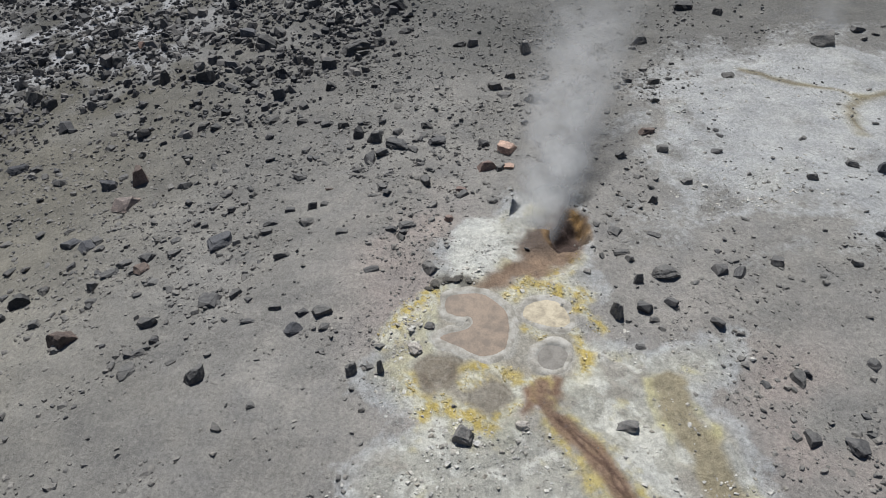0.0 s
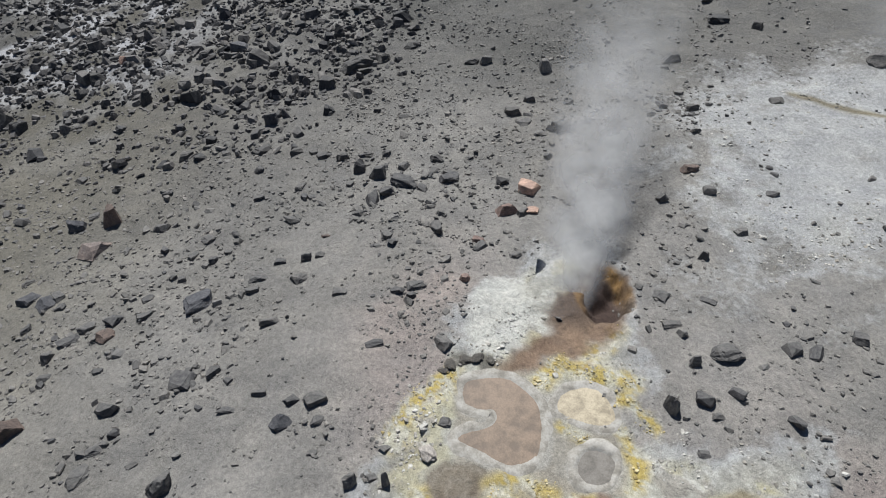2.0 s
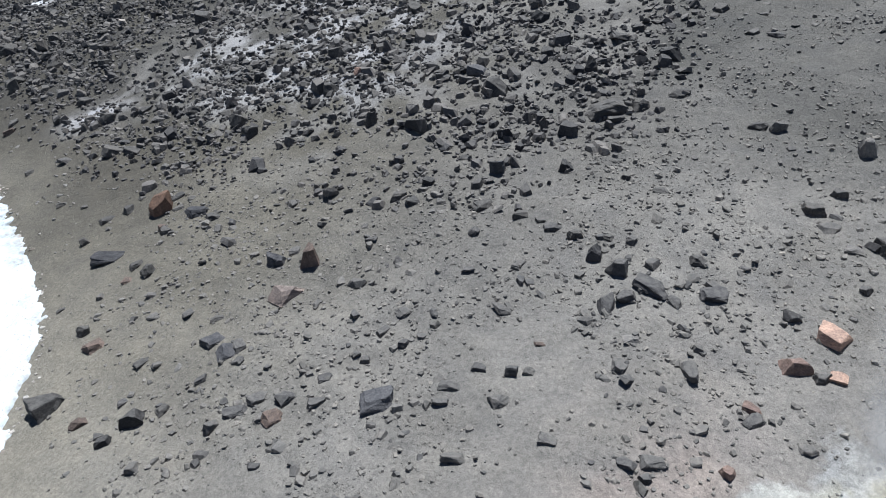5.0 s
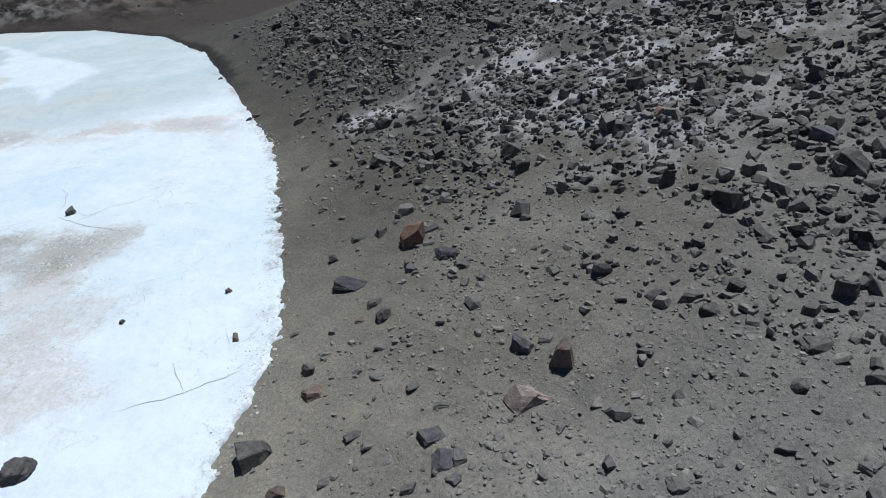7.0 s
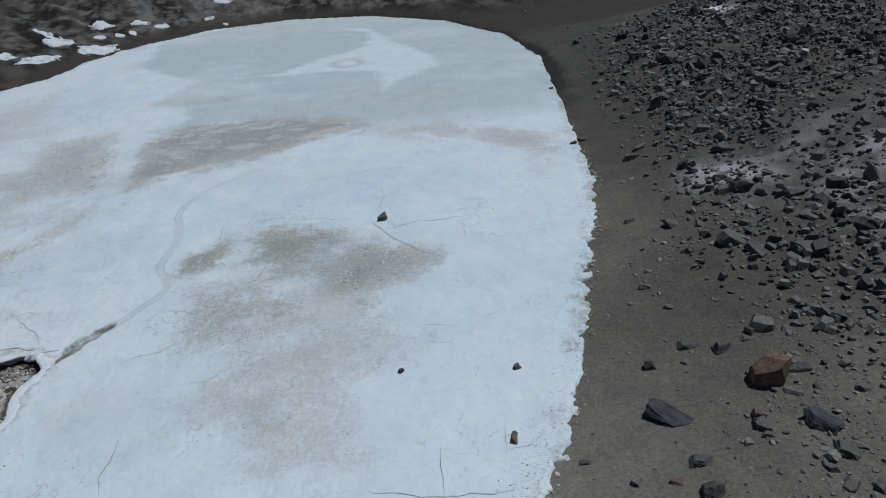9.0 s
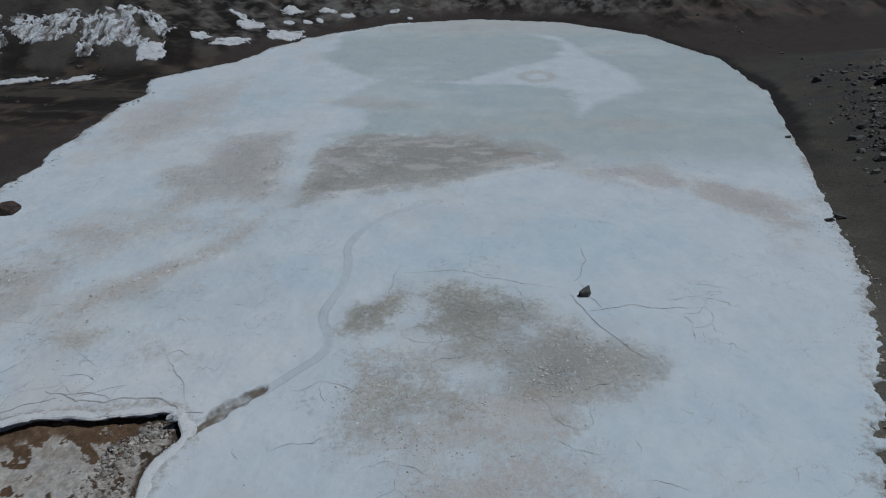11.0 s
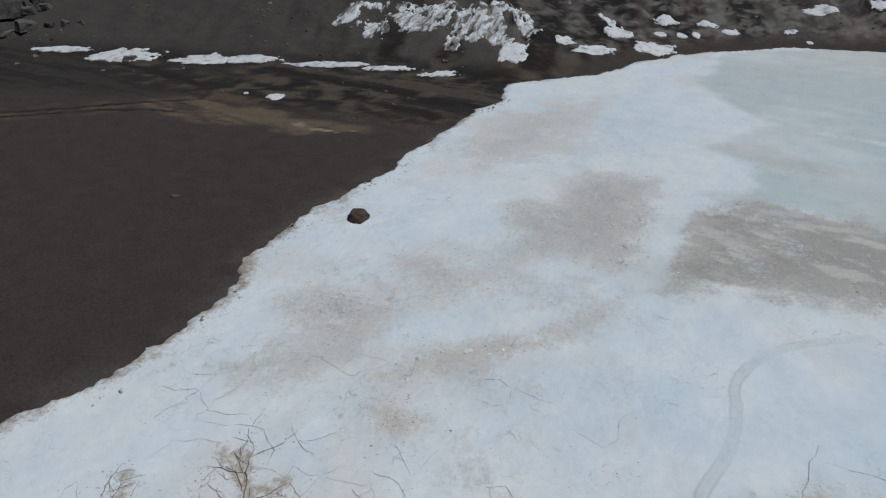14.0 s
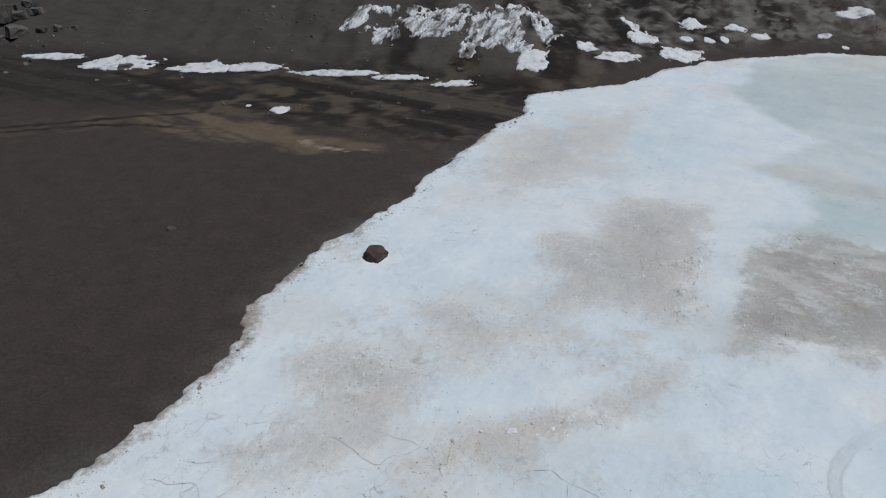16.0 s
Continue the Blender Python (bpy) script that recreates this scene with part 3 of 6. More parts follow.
    c = blend(c, (0.42, 0.38, 0.19), (1 - step(np.abs(d - 0.4 + 0.3 * n2), 0.06, 0.34)) * step(fbm(x, y, 0.9, 3, 18), -0.1, 0.5) * 0.7)
    c = blend(c, (0.25, 0.215, 0.14), (1 - step(d + 0.2 * n2 + 0.1 * n3, 0.18, 0.45)) * 0.9)
    amount = np.maximum(amount, 1 - step(np.minimum(d, line_dist(x, y, STREAM)), 0.5, 1.1))
    for pts in (STREAM_HIGH, STREAM_SIDE):
        d = line_dist(x, y, pts)
        c = blend(c, (0.37, 0.34, 0.22), (1 - step(d + 0.35 * n2, 0.1, 0.5)) * np.clip(0.3 + n2, 0, 0.7))
        c = blend(c, (0.17, 0.145, 0.095), (1 - step(d + 0.1 * n2, 0.08, 0.24)) * 0.85)
        plain = blend(plain, (0.17, 0.145, 0.095), (1 - step(d + 0.1 * n2, 0.08, 0.24)) * 0.85)
    # dark sand west and north of the lake, with brooks and pale silt
    west = np.maximum(1 - step(x, -16, -6), step(y + 2 * n1, 54, 64))
    dark = np.zeros((*x.shape, 3)) + (0.052, 0.0435, 0.039)
    dark = blend(dark, (0.1, 0.095, 0.09), (1 - step(s + 0.8 * n2, 0.2, 1.6)) * np.clip(0.3 + 0.5 * n2, 0, 0.6) * (1 - step(y, 50, 58)))
    foot = ((y - 46.2) - 0.246 * (x + 71.9)) * 0.971
    fan = step(foot + 2.0 * n1, -12.5, -8) * (1 - step(x, -24, -19))
    dark = blend(dark, (0.025, 0.023, 0.0215), fan * 0.9)
    streak = fbm(x * 0.13 + 0.06 * y + 0.2 * n1, y * 1.5 + 0.12 * x + 0.5 * n1, 1.5, 5, 19, 0.62)
    dark = blend(dark, (0.07, 0.061, 0.05), fan * step(streak + 0.12 * n3, 0.22, 0.36) * (0.3 + 0.55 * step(x, -46, -34)))
    dark = blend(dark, (0.016, 0.014, 0.013), fan * step(-streak - 0.12 * n3, 0.08, 0.3) * step(x, -50, -38) * 0.8)
    w = (1 - step(sdf(x, y, BROWN_FAN, 8) + 0.9 * n2, -0.6, 1.0))
    dark = blend(dark, (0.125, 0.098, 0.07), w * np.clip(0.25 + 2.4 * streak + 0.3 * n3, 0, 0.95))
    for pts, wide in PLAIN_BROOKS:
        d = line_dist(x + 0.5 * n2, y + 0.4 * n2 + 0.2 * n3, pts) / 1.5
        dark = blend(dark, (0.088, 0.072, 0.055), (1 - step(np.abs(d - 3 * wide), wide, 3.5 * wide)) * np.clip(0.15 + 1.1 * n2, 0, 0.7))
        dark = blend(dark, (0.02, 0.016, 0.014), (1 - step(d, 0.6 * wide, 1.5 * wide)) * np.clip(0.8 + 0.6 * n2, 0.2, 0.95))
    silt = line_dist(x, y + 0.3 * n2, SILT) + 0.35 * n3
    dark = blend(dark, (0.3, 0.25, 0.19), (1 - step(silt, 0.05, 0.25)) * np.clip(0.7 + 0.7 * n2, 0, 0.95))
    wall = step(np.minimum(foot, s), 0.8, 4)
    gully = fbm(x * 1.2 + 0.5 * y, y * 0.25, 3.0, 4, 20)
    dark = blend(dark, (0.068, 0.062, 0.057), wall * (1 - step(x, -42, -34)) * 0.75)
    dark = blend(dark, (0.075, 0.07, 0.064), wall * np.clip(0.0 + 1.5 * gully + 0.5 * n2, 0, 0.8) * (0.15 + 0.85 * step(x, -46, -34)))
    dark = blend(dark, (0.017, 0.015, 0.014), wall * step(-gully - 0.4 * n2 - 0.3 * n3, 0.05, 0.4) * step(x, -44, -32) * 0.9)
    dark = blend(dark, (0.11, 0.085, 0.07), wall * step(n1 + n2, 0.3, 0.9) * step(x, -30, -10) * 0.6)
    dark = blend(dark, (0.15, 0.145, 0.135), wall * step(foot, 5, 11) * np.clip(0.25 + 0.9 * n2 + 0.5 * n3, 0, 1) * step(x, -36, -20))
    c = c + (dark - c) * west[..., None]
    plain = plain + (dark - plain) * west[..., None]
    amount = np.maximum(amount, west * 0.84)
    # wet black margin along the north-east shore
    c = blend(c, (0.03, 0.028, 0.027), (1 - step(s + 0.4 * n2, 0.4, 1.3)) * step(y, 34, 44) * step(x, 0, 8))
    plain = blend(plain, (0.03, 0.028, 0.027), (1 - step(s + 0.4 * n2, 0.4, 1.3)) * step(y, 34, 44) * step(x, 0, 8))
    return np.clip(plain, 0.008, 0.9), np.clip(c, 0.008, 0.9), amount


gx = spaced([(-700, 60), (-90, 1.6), (-46, 0.3), (-20, 0.26), (-6, 0.12), (-4.5, 0.06), (8.5, 0.06), (10, 0.12), (24, 0.16), (45, 0.4), (90, 2.5), (700, 60)])
gy = spaced([(-700, 60), (-60, 2.5), (-28, 0.3), (-18.5, 0.1), (-17.5, 0.06), (-8.5, 0.06), (-7.5, 0.11), (14, 0.16), (38, 0.2), (60, 0.24), (90, 0.35), (130, 2.5), (700, 60)])
GX, GY = np.meshgrid(gx, gy)
GS = shore_dist(GX, GY)
ground = tagged(grid_mesh("ground", gx, gy, ground_z(GX, GY, GS), ground_tone(GX, GY, GS), GROUND, GS > -3),
                "grey volcanic ash and grit sloping down to a frozen lake", "ground", kind="structure")


# ---- frozen lake ----
CHANNEL = [(6.7, 37.5), (3.4, 36.1), (-0.7, 33.7), (-3.4, 31.6), (-4.2, 29.6), (-3.9, 27.7), (-4.1, 25.9), (-4.4, 24.3), (-4.0, 23.1), (-4.05, 22.1), (-4.65, 21.45), (-5.6, 20.4)]
for _ in range(2):  # rounds its bends
    CHANNEL = CHANNEL[:1] + [q for (ax, ay), (bx, by) in zip(CHANNEL, CHANNEL[1:]) for q in ((0.75 * ax + 0.25 * bx, 0.75 * ay + 0.25 * by), (0.25 * ax + 0.75 * bx, 0.25 * ay + 0.75 * by))] + CHANNEL[-1:]
GULLY = [(-5.75, 20.45), (-6.2, 20.0), (-6.5, 19.8), (-6.9, 19.25), (-7.25, 18.85), (-7.7, 18.6)]
TEAL = [(-10.1, 74.7), (0, 82), (13.6, 82), (25, 69), (27, 56.1), (24, 43.2), (18.7, 37.2), (12.5, 37.6), (8.1, 37.9), (5.2, 39.2), (0.9, 42.5), (-5.0, 43.2), (-7.6, 42.9), (-5.4, 44.4), (-5.2, 46.6), (-5.6, 48.4), (-7.9, 49.8), (-6.1, 52.7), (-5.1, 55.7), (-7.0, 57.4), (-11, 63)]
FISH = [(-2.1, 55.3), (1.8, 55.4), (5.4, 59.0), (9.2, 62.2), (11.0, 65.0), (10.9, 69.0), (7.9, 72.9), (11.2, 71.2), (12.3, 67.5), (12.8, 63.4), (14.3, 58.3), (14.7, 52.4), (12.8, 49.9), (10.4, 48.7), (8.7, 46.0), (9.5, 49.0), (8.8, 52.1), (6.1, 53.8), (1.8, 54.3)]
# silty patches on the ice: outline, colour, softness in metres, speckle
PATCHES = [
    ([(-7.5, 34.0), (-7.5, 41.0), (-5.7, 42.8), (-3.7, 43.5), (1.4, 42.5), (5.0, 40.6), (6.2, 39.0), (5.2, 37.8), (0.2, 36.0), (-5.1, 35.0)], (0.435, 0.43, 0.405), 1.2, 0.3),
    ([(-15.3, 37.8), (-13.7, 38.9), (-13.0, 43.3), (-9.8, 43.6), (-8.8, 39.0), (-8.4, 34.2), (-11.5, 34.4), (-13.3, 32.9)], (0.53, 0.525, 0.508), 1.0, 0.6),
    ([(7.8, 37.2), (11.2, 34.8), (13.6, 31.6), (14.8, 28.6), (17.2, 33.3), (14.0, 35.5), (9.3, 37.6)], (0.54, 0.52, 0.5), 1.6, 0.5),
    ([(-3.9, 24.2), (-3.4, 25.0), (-2.5, 25.4), (-1.7, 25.9), (-1.5, 25.2), (-2.1, 23.8), (-3.0, 23.3), (-3.7, 23.3)], (0.37, 0.36, 0.315), 0.7, 0.6),
    ([(-0.7, 25.2), (0.3, 25.8), (1.3, 25.5), (2.2, 24.8), (2.7, 24.2), (1.9, 23.7), (1.2, 22.7), (0.6, 22.2), (0.3, 23.1), (-0.4, 23.7)], (0.355, 0.35, 0.31), 1.3, 0.35),
    ([(0.6, 22.1), (1.8, 22.3), (2.7, 23.0), (3.9, 23.3), (4.8, 22.9), (5.6, 22.0), (6.3, 21.5), (4.6, 20.5), (3.8, 20.0), (2.5, 19.4), (1.7, 19.7), (2.0, 20.6), (2.3, 21.5), (1.6, 21.9)], (0.385, 0.378, 0.35), 1.2, 0.45),
    ([(-3.2, 22.1), (-0.6, 22.0), (0.3, 20.6), (1.8, 20.0), (3.6, 19.8), (4.2, 18.2), (0.2, 17.6), (-3.0, 18.4)], (0.42, 0.4, 0.36), 0.9, 1.0),
    ([(-2.7, 16.3), (0.8, 19.0), (4.3, 17.8), (4.4, 16.4), (1.9, 14.9), (1.9, 12.1), (-0.2, 11.5), (-2.7, 14.3)], (0.52, 0.5, 0.475), 1.8, 0.9),
    ([(-19.4, 26.4), (-17.9, 28.0), (-15.8, 27.6), (-15.2, 26.2), (-15.6, 24.9), (-17.2, 24.5)], (0.525, 0.515, 0.49), 1.2, 0.7),
    ([(-19.4, 22.2), (-18.3, 23.9), (-16.2, 24.9), (-16.1, 23.7), (-17.7, 22.4)], (0.525, 0.515, 0.49), 1.1, 0.7),
    ([(-14.2, 24.5), (-13.3, 26.5), (-10.9, 28.5), (-9.1, 30.4), (-8.8, 30.9), (-9.9, 28.2), (-12.2, 26.0), (-13.3, 24.6)], (0.53, 0.51, 0.475), 1.2, 0.5),
    ([(-13.8, 23.1), (-13.2, 23.9), (-12.0, 23.5), (-12.2, 22.2)], (0.5, 0.48, 0.44), 0.7, 0.8),
    ([(-18.5, 30.5), (-16.5, 32.5), (-13.0, 32.0), (-12.0, 30.0), (-15.0, 28.8)], (0.55, 0.53, 0.5), 1.5, 0.9),
    ([(-21.1, 44.2), (-19.7, 53.3), (-16.2, 53.8), (-15.7, 46.0), (-18.6, 41.4)], (0.57, 0.56, 0.54), 2.5, 0.6),
]
STAINS = [[(-15.7, 15.9), (-16.6, 16.5), (-17.9, 18.1)], [(-16.5, 16.1), (-17.6, 15.9)], [(-16.5, 16.3), (-16.9, 17.4)],
          [(-13.8, 17.8), (-14.4, 18.9), (-15.8, 20.3)], [(-14.6, 19.0), (-14.1, 19.9)], [(-15.0, 19.4), (-16.2, 20.0)]]


def lake_edge(x, y, s):
    east = step(x, -5, 6)
    near = 1 - step(y, 24, 40)
    f = s + 0.16 * fbm(x, y, 1.6, 4, 21, 0.6) + (0.4 * (1 - east)) * fbm(x, y, 4.5, 4, 22, 0.6)
    return f + (0.3 * east * near + 0.16 * (1 - east)) * fbm(x, y, 0.55, 3, 26, 0.7)


def lake_z(x, y, s):
    f = lake_edge(x, y, s)
    pit = sdf(x, y, PIT)
    gully = 1 - step(line_dist(x, y, GULLY) + 0.12 * fbm(x, y, 0.5, 3, 27), 0.12, 0.27)
    z = 0.07 + 0.02 * fbm(x, y, 2.5, 4, 24) + 0.012 * fbm(x, y, 0.4, 3, 28) - 0.7 * step(f, -0.05, 0.4)
    return z - 0.13 * gully, f, pit


def ice_tone(x, y, f, pit):
    """Colours of snow crust, bare blue ice, silt patches and stains over the lake."""
    n, n2, n3 = fbm(x, y, 9, 4, 31), fbm(x, y, 2.2, 4, 32), fbm(x, y, 0.4, 3, 33, 0.65)
    c = np.zeros((*x.shape, 3)) + (0.622, 0.683, 0.722)
    c = blend(c, (0.55, 0.64, 0.69), step(n + 0.3 * n2, -0.1, 0.7) * 0.6)
    c = blend(c, (0.665, 0.68, 0.685), (1 - step(x, -9, 1)) * step(fbm(x, y, 6, 4, 57), -0.1, 0.6) * 0.5)
    c = blend(c, (0.6, 0.595, 0.58), step(fbm(x, y, 4, 4, 34), 0.1, 0.6) * 0.55 * (0.4 + 0.6 * (1 - step(x, -8, 2))))
    for cx, cy, rx, ry, k in ((3.5, 29.5, 8.5, 3.2, 0.75), (-8, 26, 5.5, 3.0, 0.6), (-9.5, 31.5, 5, 3, 0.5), (-14, 50, 4, 6, 0.5), (-4, 15, 3, 3.5, 0.4), (9, 19, 5, 4, 0.35)):
        d = np.hypot((x - cx) / rx, (y - cy) / ry) + 0.5 * n2
        c = blend(c, (0.53, 0.63, 0.69), (1 - step(d, 0.2, 1.3)) * k)
    edge = 0.8 + 2.2 * step(x, -4, 6)
    teal = 1 - step(sdf(x, y, TEAL, 30) + 0.5 * n2 + 0.12 * n3, -edge, 0.6 * edge)
    c = blend(c, (0.45, 0.51, 0.515), teal * 0.85)
    c = blend(c, (0.44, 0.53, 0.55), teal * step(fbm(x * 0.5, y * 1.4, 6, 3, 35), 0.0, 0.6) * 0.5)
    c = blend(c, (0.58, 0.58, 0.55), teal * step(y, 68, 78) * 0.6)
    c = blend(c, (0.6, 0.65, 0.665), teal * step(fbm(x * 0.35 + 0.1 * y, y * 0.9, 5, 4, 38, 0.6), 0.1, 0.7) * 0.55)
    c = blend(c, (0.5, 0.49, 0.455), teal * step(fbm(x * 0.4, y * 0.8, 7, 4, 40, 0.6), 0.15, 0.75) * 0.5)
    fish = 1 - step(sdf(x, y, FISH) + 0.4 * n2 + 0.15 * n3, -0.7, 0.5)
    c = blend(c, (0.64, 0.7, 0.735), fish * 0.85)
    ring = np.hypot((x - 7.3) / 1.5, (y - 56.2) / 1.7)
    c = blend(c, (0.5, 0.49, 0.455), (1 - step(np.abs(ring - 0.8) + 0.1 * n3, 0.1, 0.45)) * 0.6)
    plain = c.copy()
    # rough, faintly silty crust in drifts over the western half
    drift = fbm(x * 0.75 - 0.35 * y, 0.9 * y + 0.3 * x, 4.5, 5, 86, 0.6)
    amount = step(drift + 0.25 * n3, 0.0, 0.7) * (1 - step(x, -11, -3)) * step(y, 17, 21) * (1 - step(y, 46, 58)) * 0.55
    amount = np.maximum(amount, step(fbm(x, y, 3.0, 5, 87, 0.62), 0.05, 0.7) * step(x, -6, -2) * (1 - step(y, 17, 24)) * 0.42)
    c = blend(c, (0.545, 0.537, 0.515), step(amount, 0.0, 0.2))
    for poly, colour, soft, speckle in PATCHES:
        d = sdf(x, y, poly)
        w = 1 - step(d + soft * (0.9 * n2 + 0.35 * n3), -0.7 * soft, 0.9 * soft)
        w = w * np.clip(1 - 0.42 * speckle + 0.25 * n2 + 0.15 * n3, 0, 1)
        plain = blend(plain, np.array(colour) * (0.8, 0.8, 0.78) + 0.12, (1 - step(d + 0.8 * soft * n2, -0.9 * soft, 1.3 * soft)) * (0.5 - 0.32 * speckle))
        amount = np.maximum(amount, w)
        c = blend(c, colour, step(w, 0.0, 0.2))
        c = blend(c, np.array(colour) * 0.78, (1 - step(d + 0.9 * soft * n2 + 0.4 * soft * n3, -1.6 * soft, -0.3 * soft)) * (1 - 0.8 * speckle))
    big = (1 - step(sdf(x, y, PATCHES[0][0]), -0.8, 0.2))
    c = blend(c, (0.55, 0.54, 0.52), big * step(fbm(x * 0.6 + 0.2 * y, y * 1.3, 1.2, 4, 36, 0.65), 0.2, 0.5) * 0.7)
    c = blend(c, (0.33, 0.31, 0.28), big * step(fbm(x * 0.5, y * 1.2, 1.6, 4, 37, 0.65), 0.2, 0.6) * 0.6)
    # pale bank between the silt patches and the white spits along them
    bank = (1 - step(line_dist(x, y, [(-8.1, 34.0), (-8.1, 38.9), (-7.8, 43.3)]) + 0.25 * n2, 0.25, 0.8)) * 0.9
    amount = amount * (1 - bank)
    spit = np.minimum(line_dist(x, y, [(-6.9, 34.3), (-3.2, 35.4), (0.7, 36.0), (3.5, 37.1), (6.6, 38.5)]), line_dist(x, y, [(7.8, 37.2), (9.6, 35.6), (11.0, 34.3)]))
    white = (1 - step(spit + 0.2 * n2, 0.05, 0.4)) * np.clip(0.45 + 0.5 * n2, 0.1, 0.8)
    plain, amount = blend(plain, (0.74, 0.73, 0.71), white), amount * (1 - white)
    # refrozen channel
    d = line_dist(x + 0.15 * n2, y + 0.1 * n2, CHANNEL)
    plain = blend(plain, (0.5, 0.56, 0.59), (1 - step(d, 0.04, 0.14)) * 0.62 * step(-y, -36, -30))
    plain = blend(plain, (0.4, 0.43, 0.44), (1 - step(np.abs(d - 0.14), 0.01, 0.06)) * np.clip(0.35 + 0.5 * n2, 0.0, 0.6) * step(-y, -36, -30))
    # brown seepage
    for pts in STAINS:
        d = line_dist(x + 0.25 * n3, y + 0.25 * n2, pts)
        w = (1 - step(d, 0.02, 0.5)) * 0.55
        c = blend(c, (0.33, 0.28, 0.21), step(w, 0.0, 0.2))
        amount = np.maximum(amount, w)
    # dirt along the margins
    w = (1 - step(-f, 0.0, 0.9)) * (0.45 + 0.35 * n2 + 0.2 * n3) * (0.8 + 0.25 * (1 - step(x, -10, 0)))
    c = blend(c, (0.3, 0.26, 0.22), step(w, 0.0, 0.2))
    amount = np.clip(np.maximum(amount, w), 0, 1)
    # dirty groove running out of the melt hollow
    d = line_dist(x, y, GULLY) + 0.12 * n2 + 0.08 * n3
    plain = blend(plain, (0.16, 0.135, 0.108), (1 - step(d, 0.2, 0.27)) * np.clip(0.9 + 0.6 * n3, 0.3, 1))
    amount = amount * step(d, 0.2, 0.4)
    # muddy splashes and dirt along the hollow's rim
    w = (1 - step(np.abs(pit - 0.2) + 0.3 * n2, 0.1, 0.5)) * 0.4
    c = blend(c, (0.36, 0.31, 0.25), step(w, 0.0, 0.2))
    amount = np.clip(np.maximum(amount, w), 0, 1)
    return np.clip(plain, 0.01, 0.9), np.clip(c, 0.01, 0.9), amount


lx = spaced([(-26, 0.11), (-17, 0.05), (-15, 0.042), (-5, 0.042), (-2.6, 0.05), (-1, 0.1), (13, 0.1), (25.5, 0.2)])
ly = spaced([(3, 0.11), (14, 0.06), (16, 0.042), (20.4, 0.042), (24, 0.06), (31, 0.08), (45, 0.2), (83, 0.4)])
LX, LY = np.meshgrid(lx, ly)
LS = shore_dist(LX, LY)
LZ, LF, LP = lake_z(LX, LY, LS)
lake = tagged(grid_mesh("lake", lx, ly, LZ, ice_tone(LX, LY, LF, LP), ICE, (LF < 0.5) & (LP > 0.03)),
              "frozen lake covered with white and pale blue snow-dusted ice", "frozen lake", kind="structure")


# ---- melt hollow in the ice ----
def hollow_tone(x, y, pit):
    """Brown mud and water with patches of pale crust."""
    n2, n3 = fbm(x, y, 1.5, 4, 81), fbm(0.55 * x - 0.5 * y, 1.1 * y + 0.9 * x, 0.4, 4, 82, 0.65)
    c = blend(np.zeros((*x.shape, 3)) + (0.12, 0.078, 0.048), (0.17, 0.115, 0.075), np.clip(0.5 + n3, 0, 1))
    c = blend(c, (0.075, 0.047, 0.03), 1 - step(x + n2, -13.4, -12.6))
    c = blend(c, (0.05, 0.042, 0.036), step(x + 0.5 * n2, -9.6, -8.9) * 0.7)
    over = blend(np.zeros((*x.shape, 3)) + (0.5, 0.485, 0.46), (0.34, 0.31, 0.27), np.clip(0.3 + n3, 0, 1))
    amount = step(x + 0.6 * n2, -12.9, -12.0) * (1 - step(pit + 0.15 * n2, -0.6, -0.25)) * step(0.6 * n2 + 1.1 * n3 + 0.15, -0.1, 0.08)
    return c, over, amount


hx, hy = np.arange(-18.2, -6.8, 0.05), np.arange(11.8, 20.3, 0.05)
HX, HY = np.meshgrid(hx, hy)
HP = sdf(HX, HY, PIT)
_bed = -0.26 + 0.05 * fbm(HX, HY, 1.2, 4, 29) + (0.05 * np.abs(fbm(HX, HY, 0.4, 3, 30)) + 0.02 * fbm(HX, HY, 0.15, 2, 39)) * step(HX, -13.2, -12.4)
tagged(grid_mesh("hollow_floor", hx, hy, _bed, hollow_tone(HX, HY, HP), GROUND, HP < 0.3), "brown mud and pale crust in a melt hollow", "mud floor", kind="structure")


def _snowy(nt, p):
    n, g = noise_node(nt, 3, 6, 0.65), noise_node(nt, 16, 5, 0.65)
    c = ramp(nt, n.outputs[0], [(0.28, (0.5, 0.49, 0.46)), (0.42, (0.64, 0.665, 0.68)), (0.7, (0.68, 0.7, 0.715))])
    c = mix(nt, c, ramp(nt, g.outputs[0], [(0.3, (0.8, 0.79, 0.77)), (0.6, (1.05, 1.05, 1.05))]), 0.7, "MULTIPLY")
    nt.links.new(c, p.inputs["Base Color"])
    p.inputs["Roughness"].default_value = 0.65
    bump(nt, p, [(n.outputs[0], 0.04), (g.outputs[0], 0.012)], strength=0.5)


RIM_ICE = material("rim_ice", _snowy)


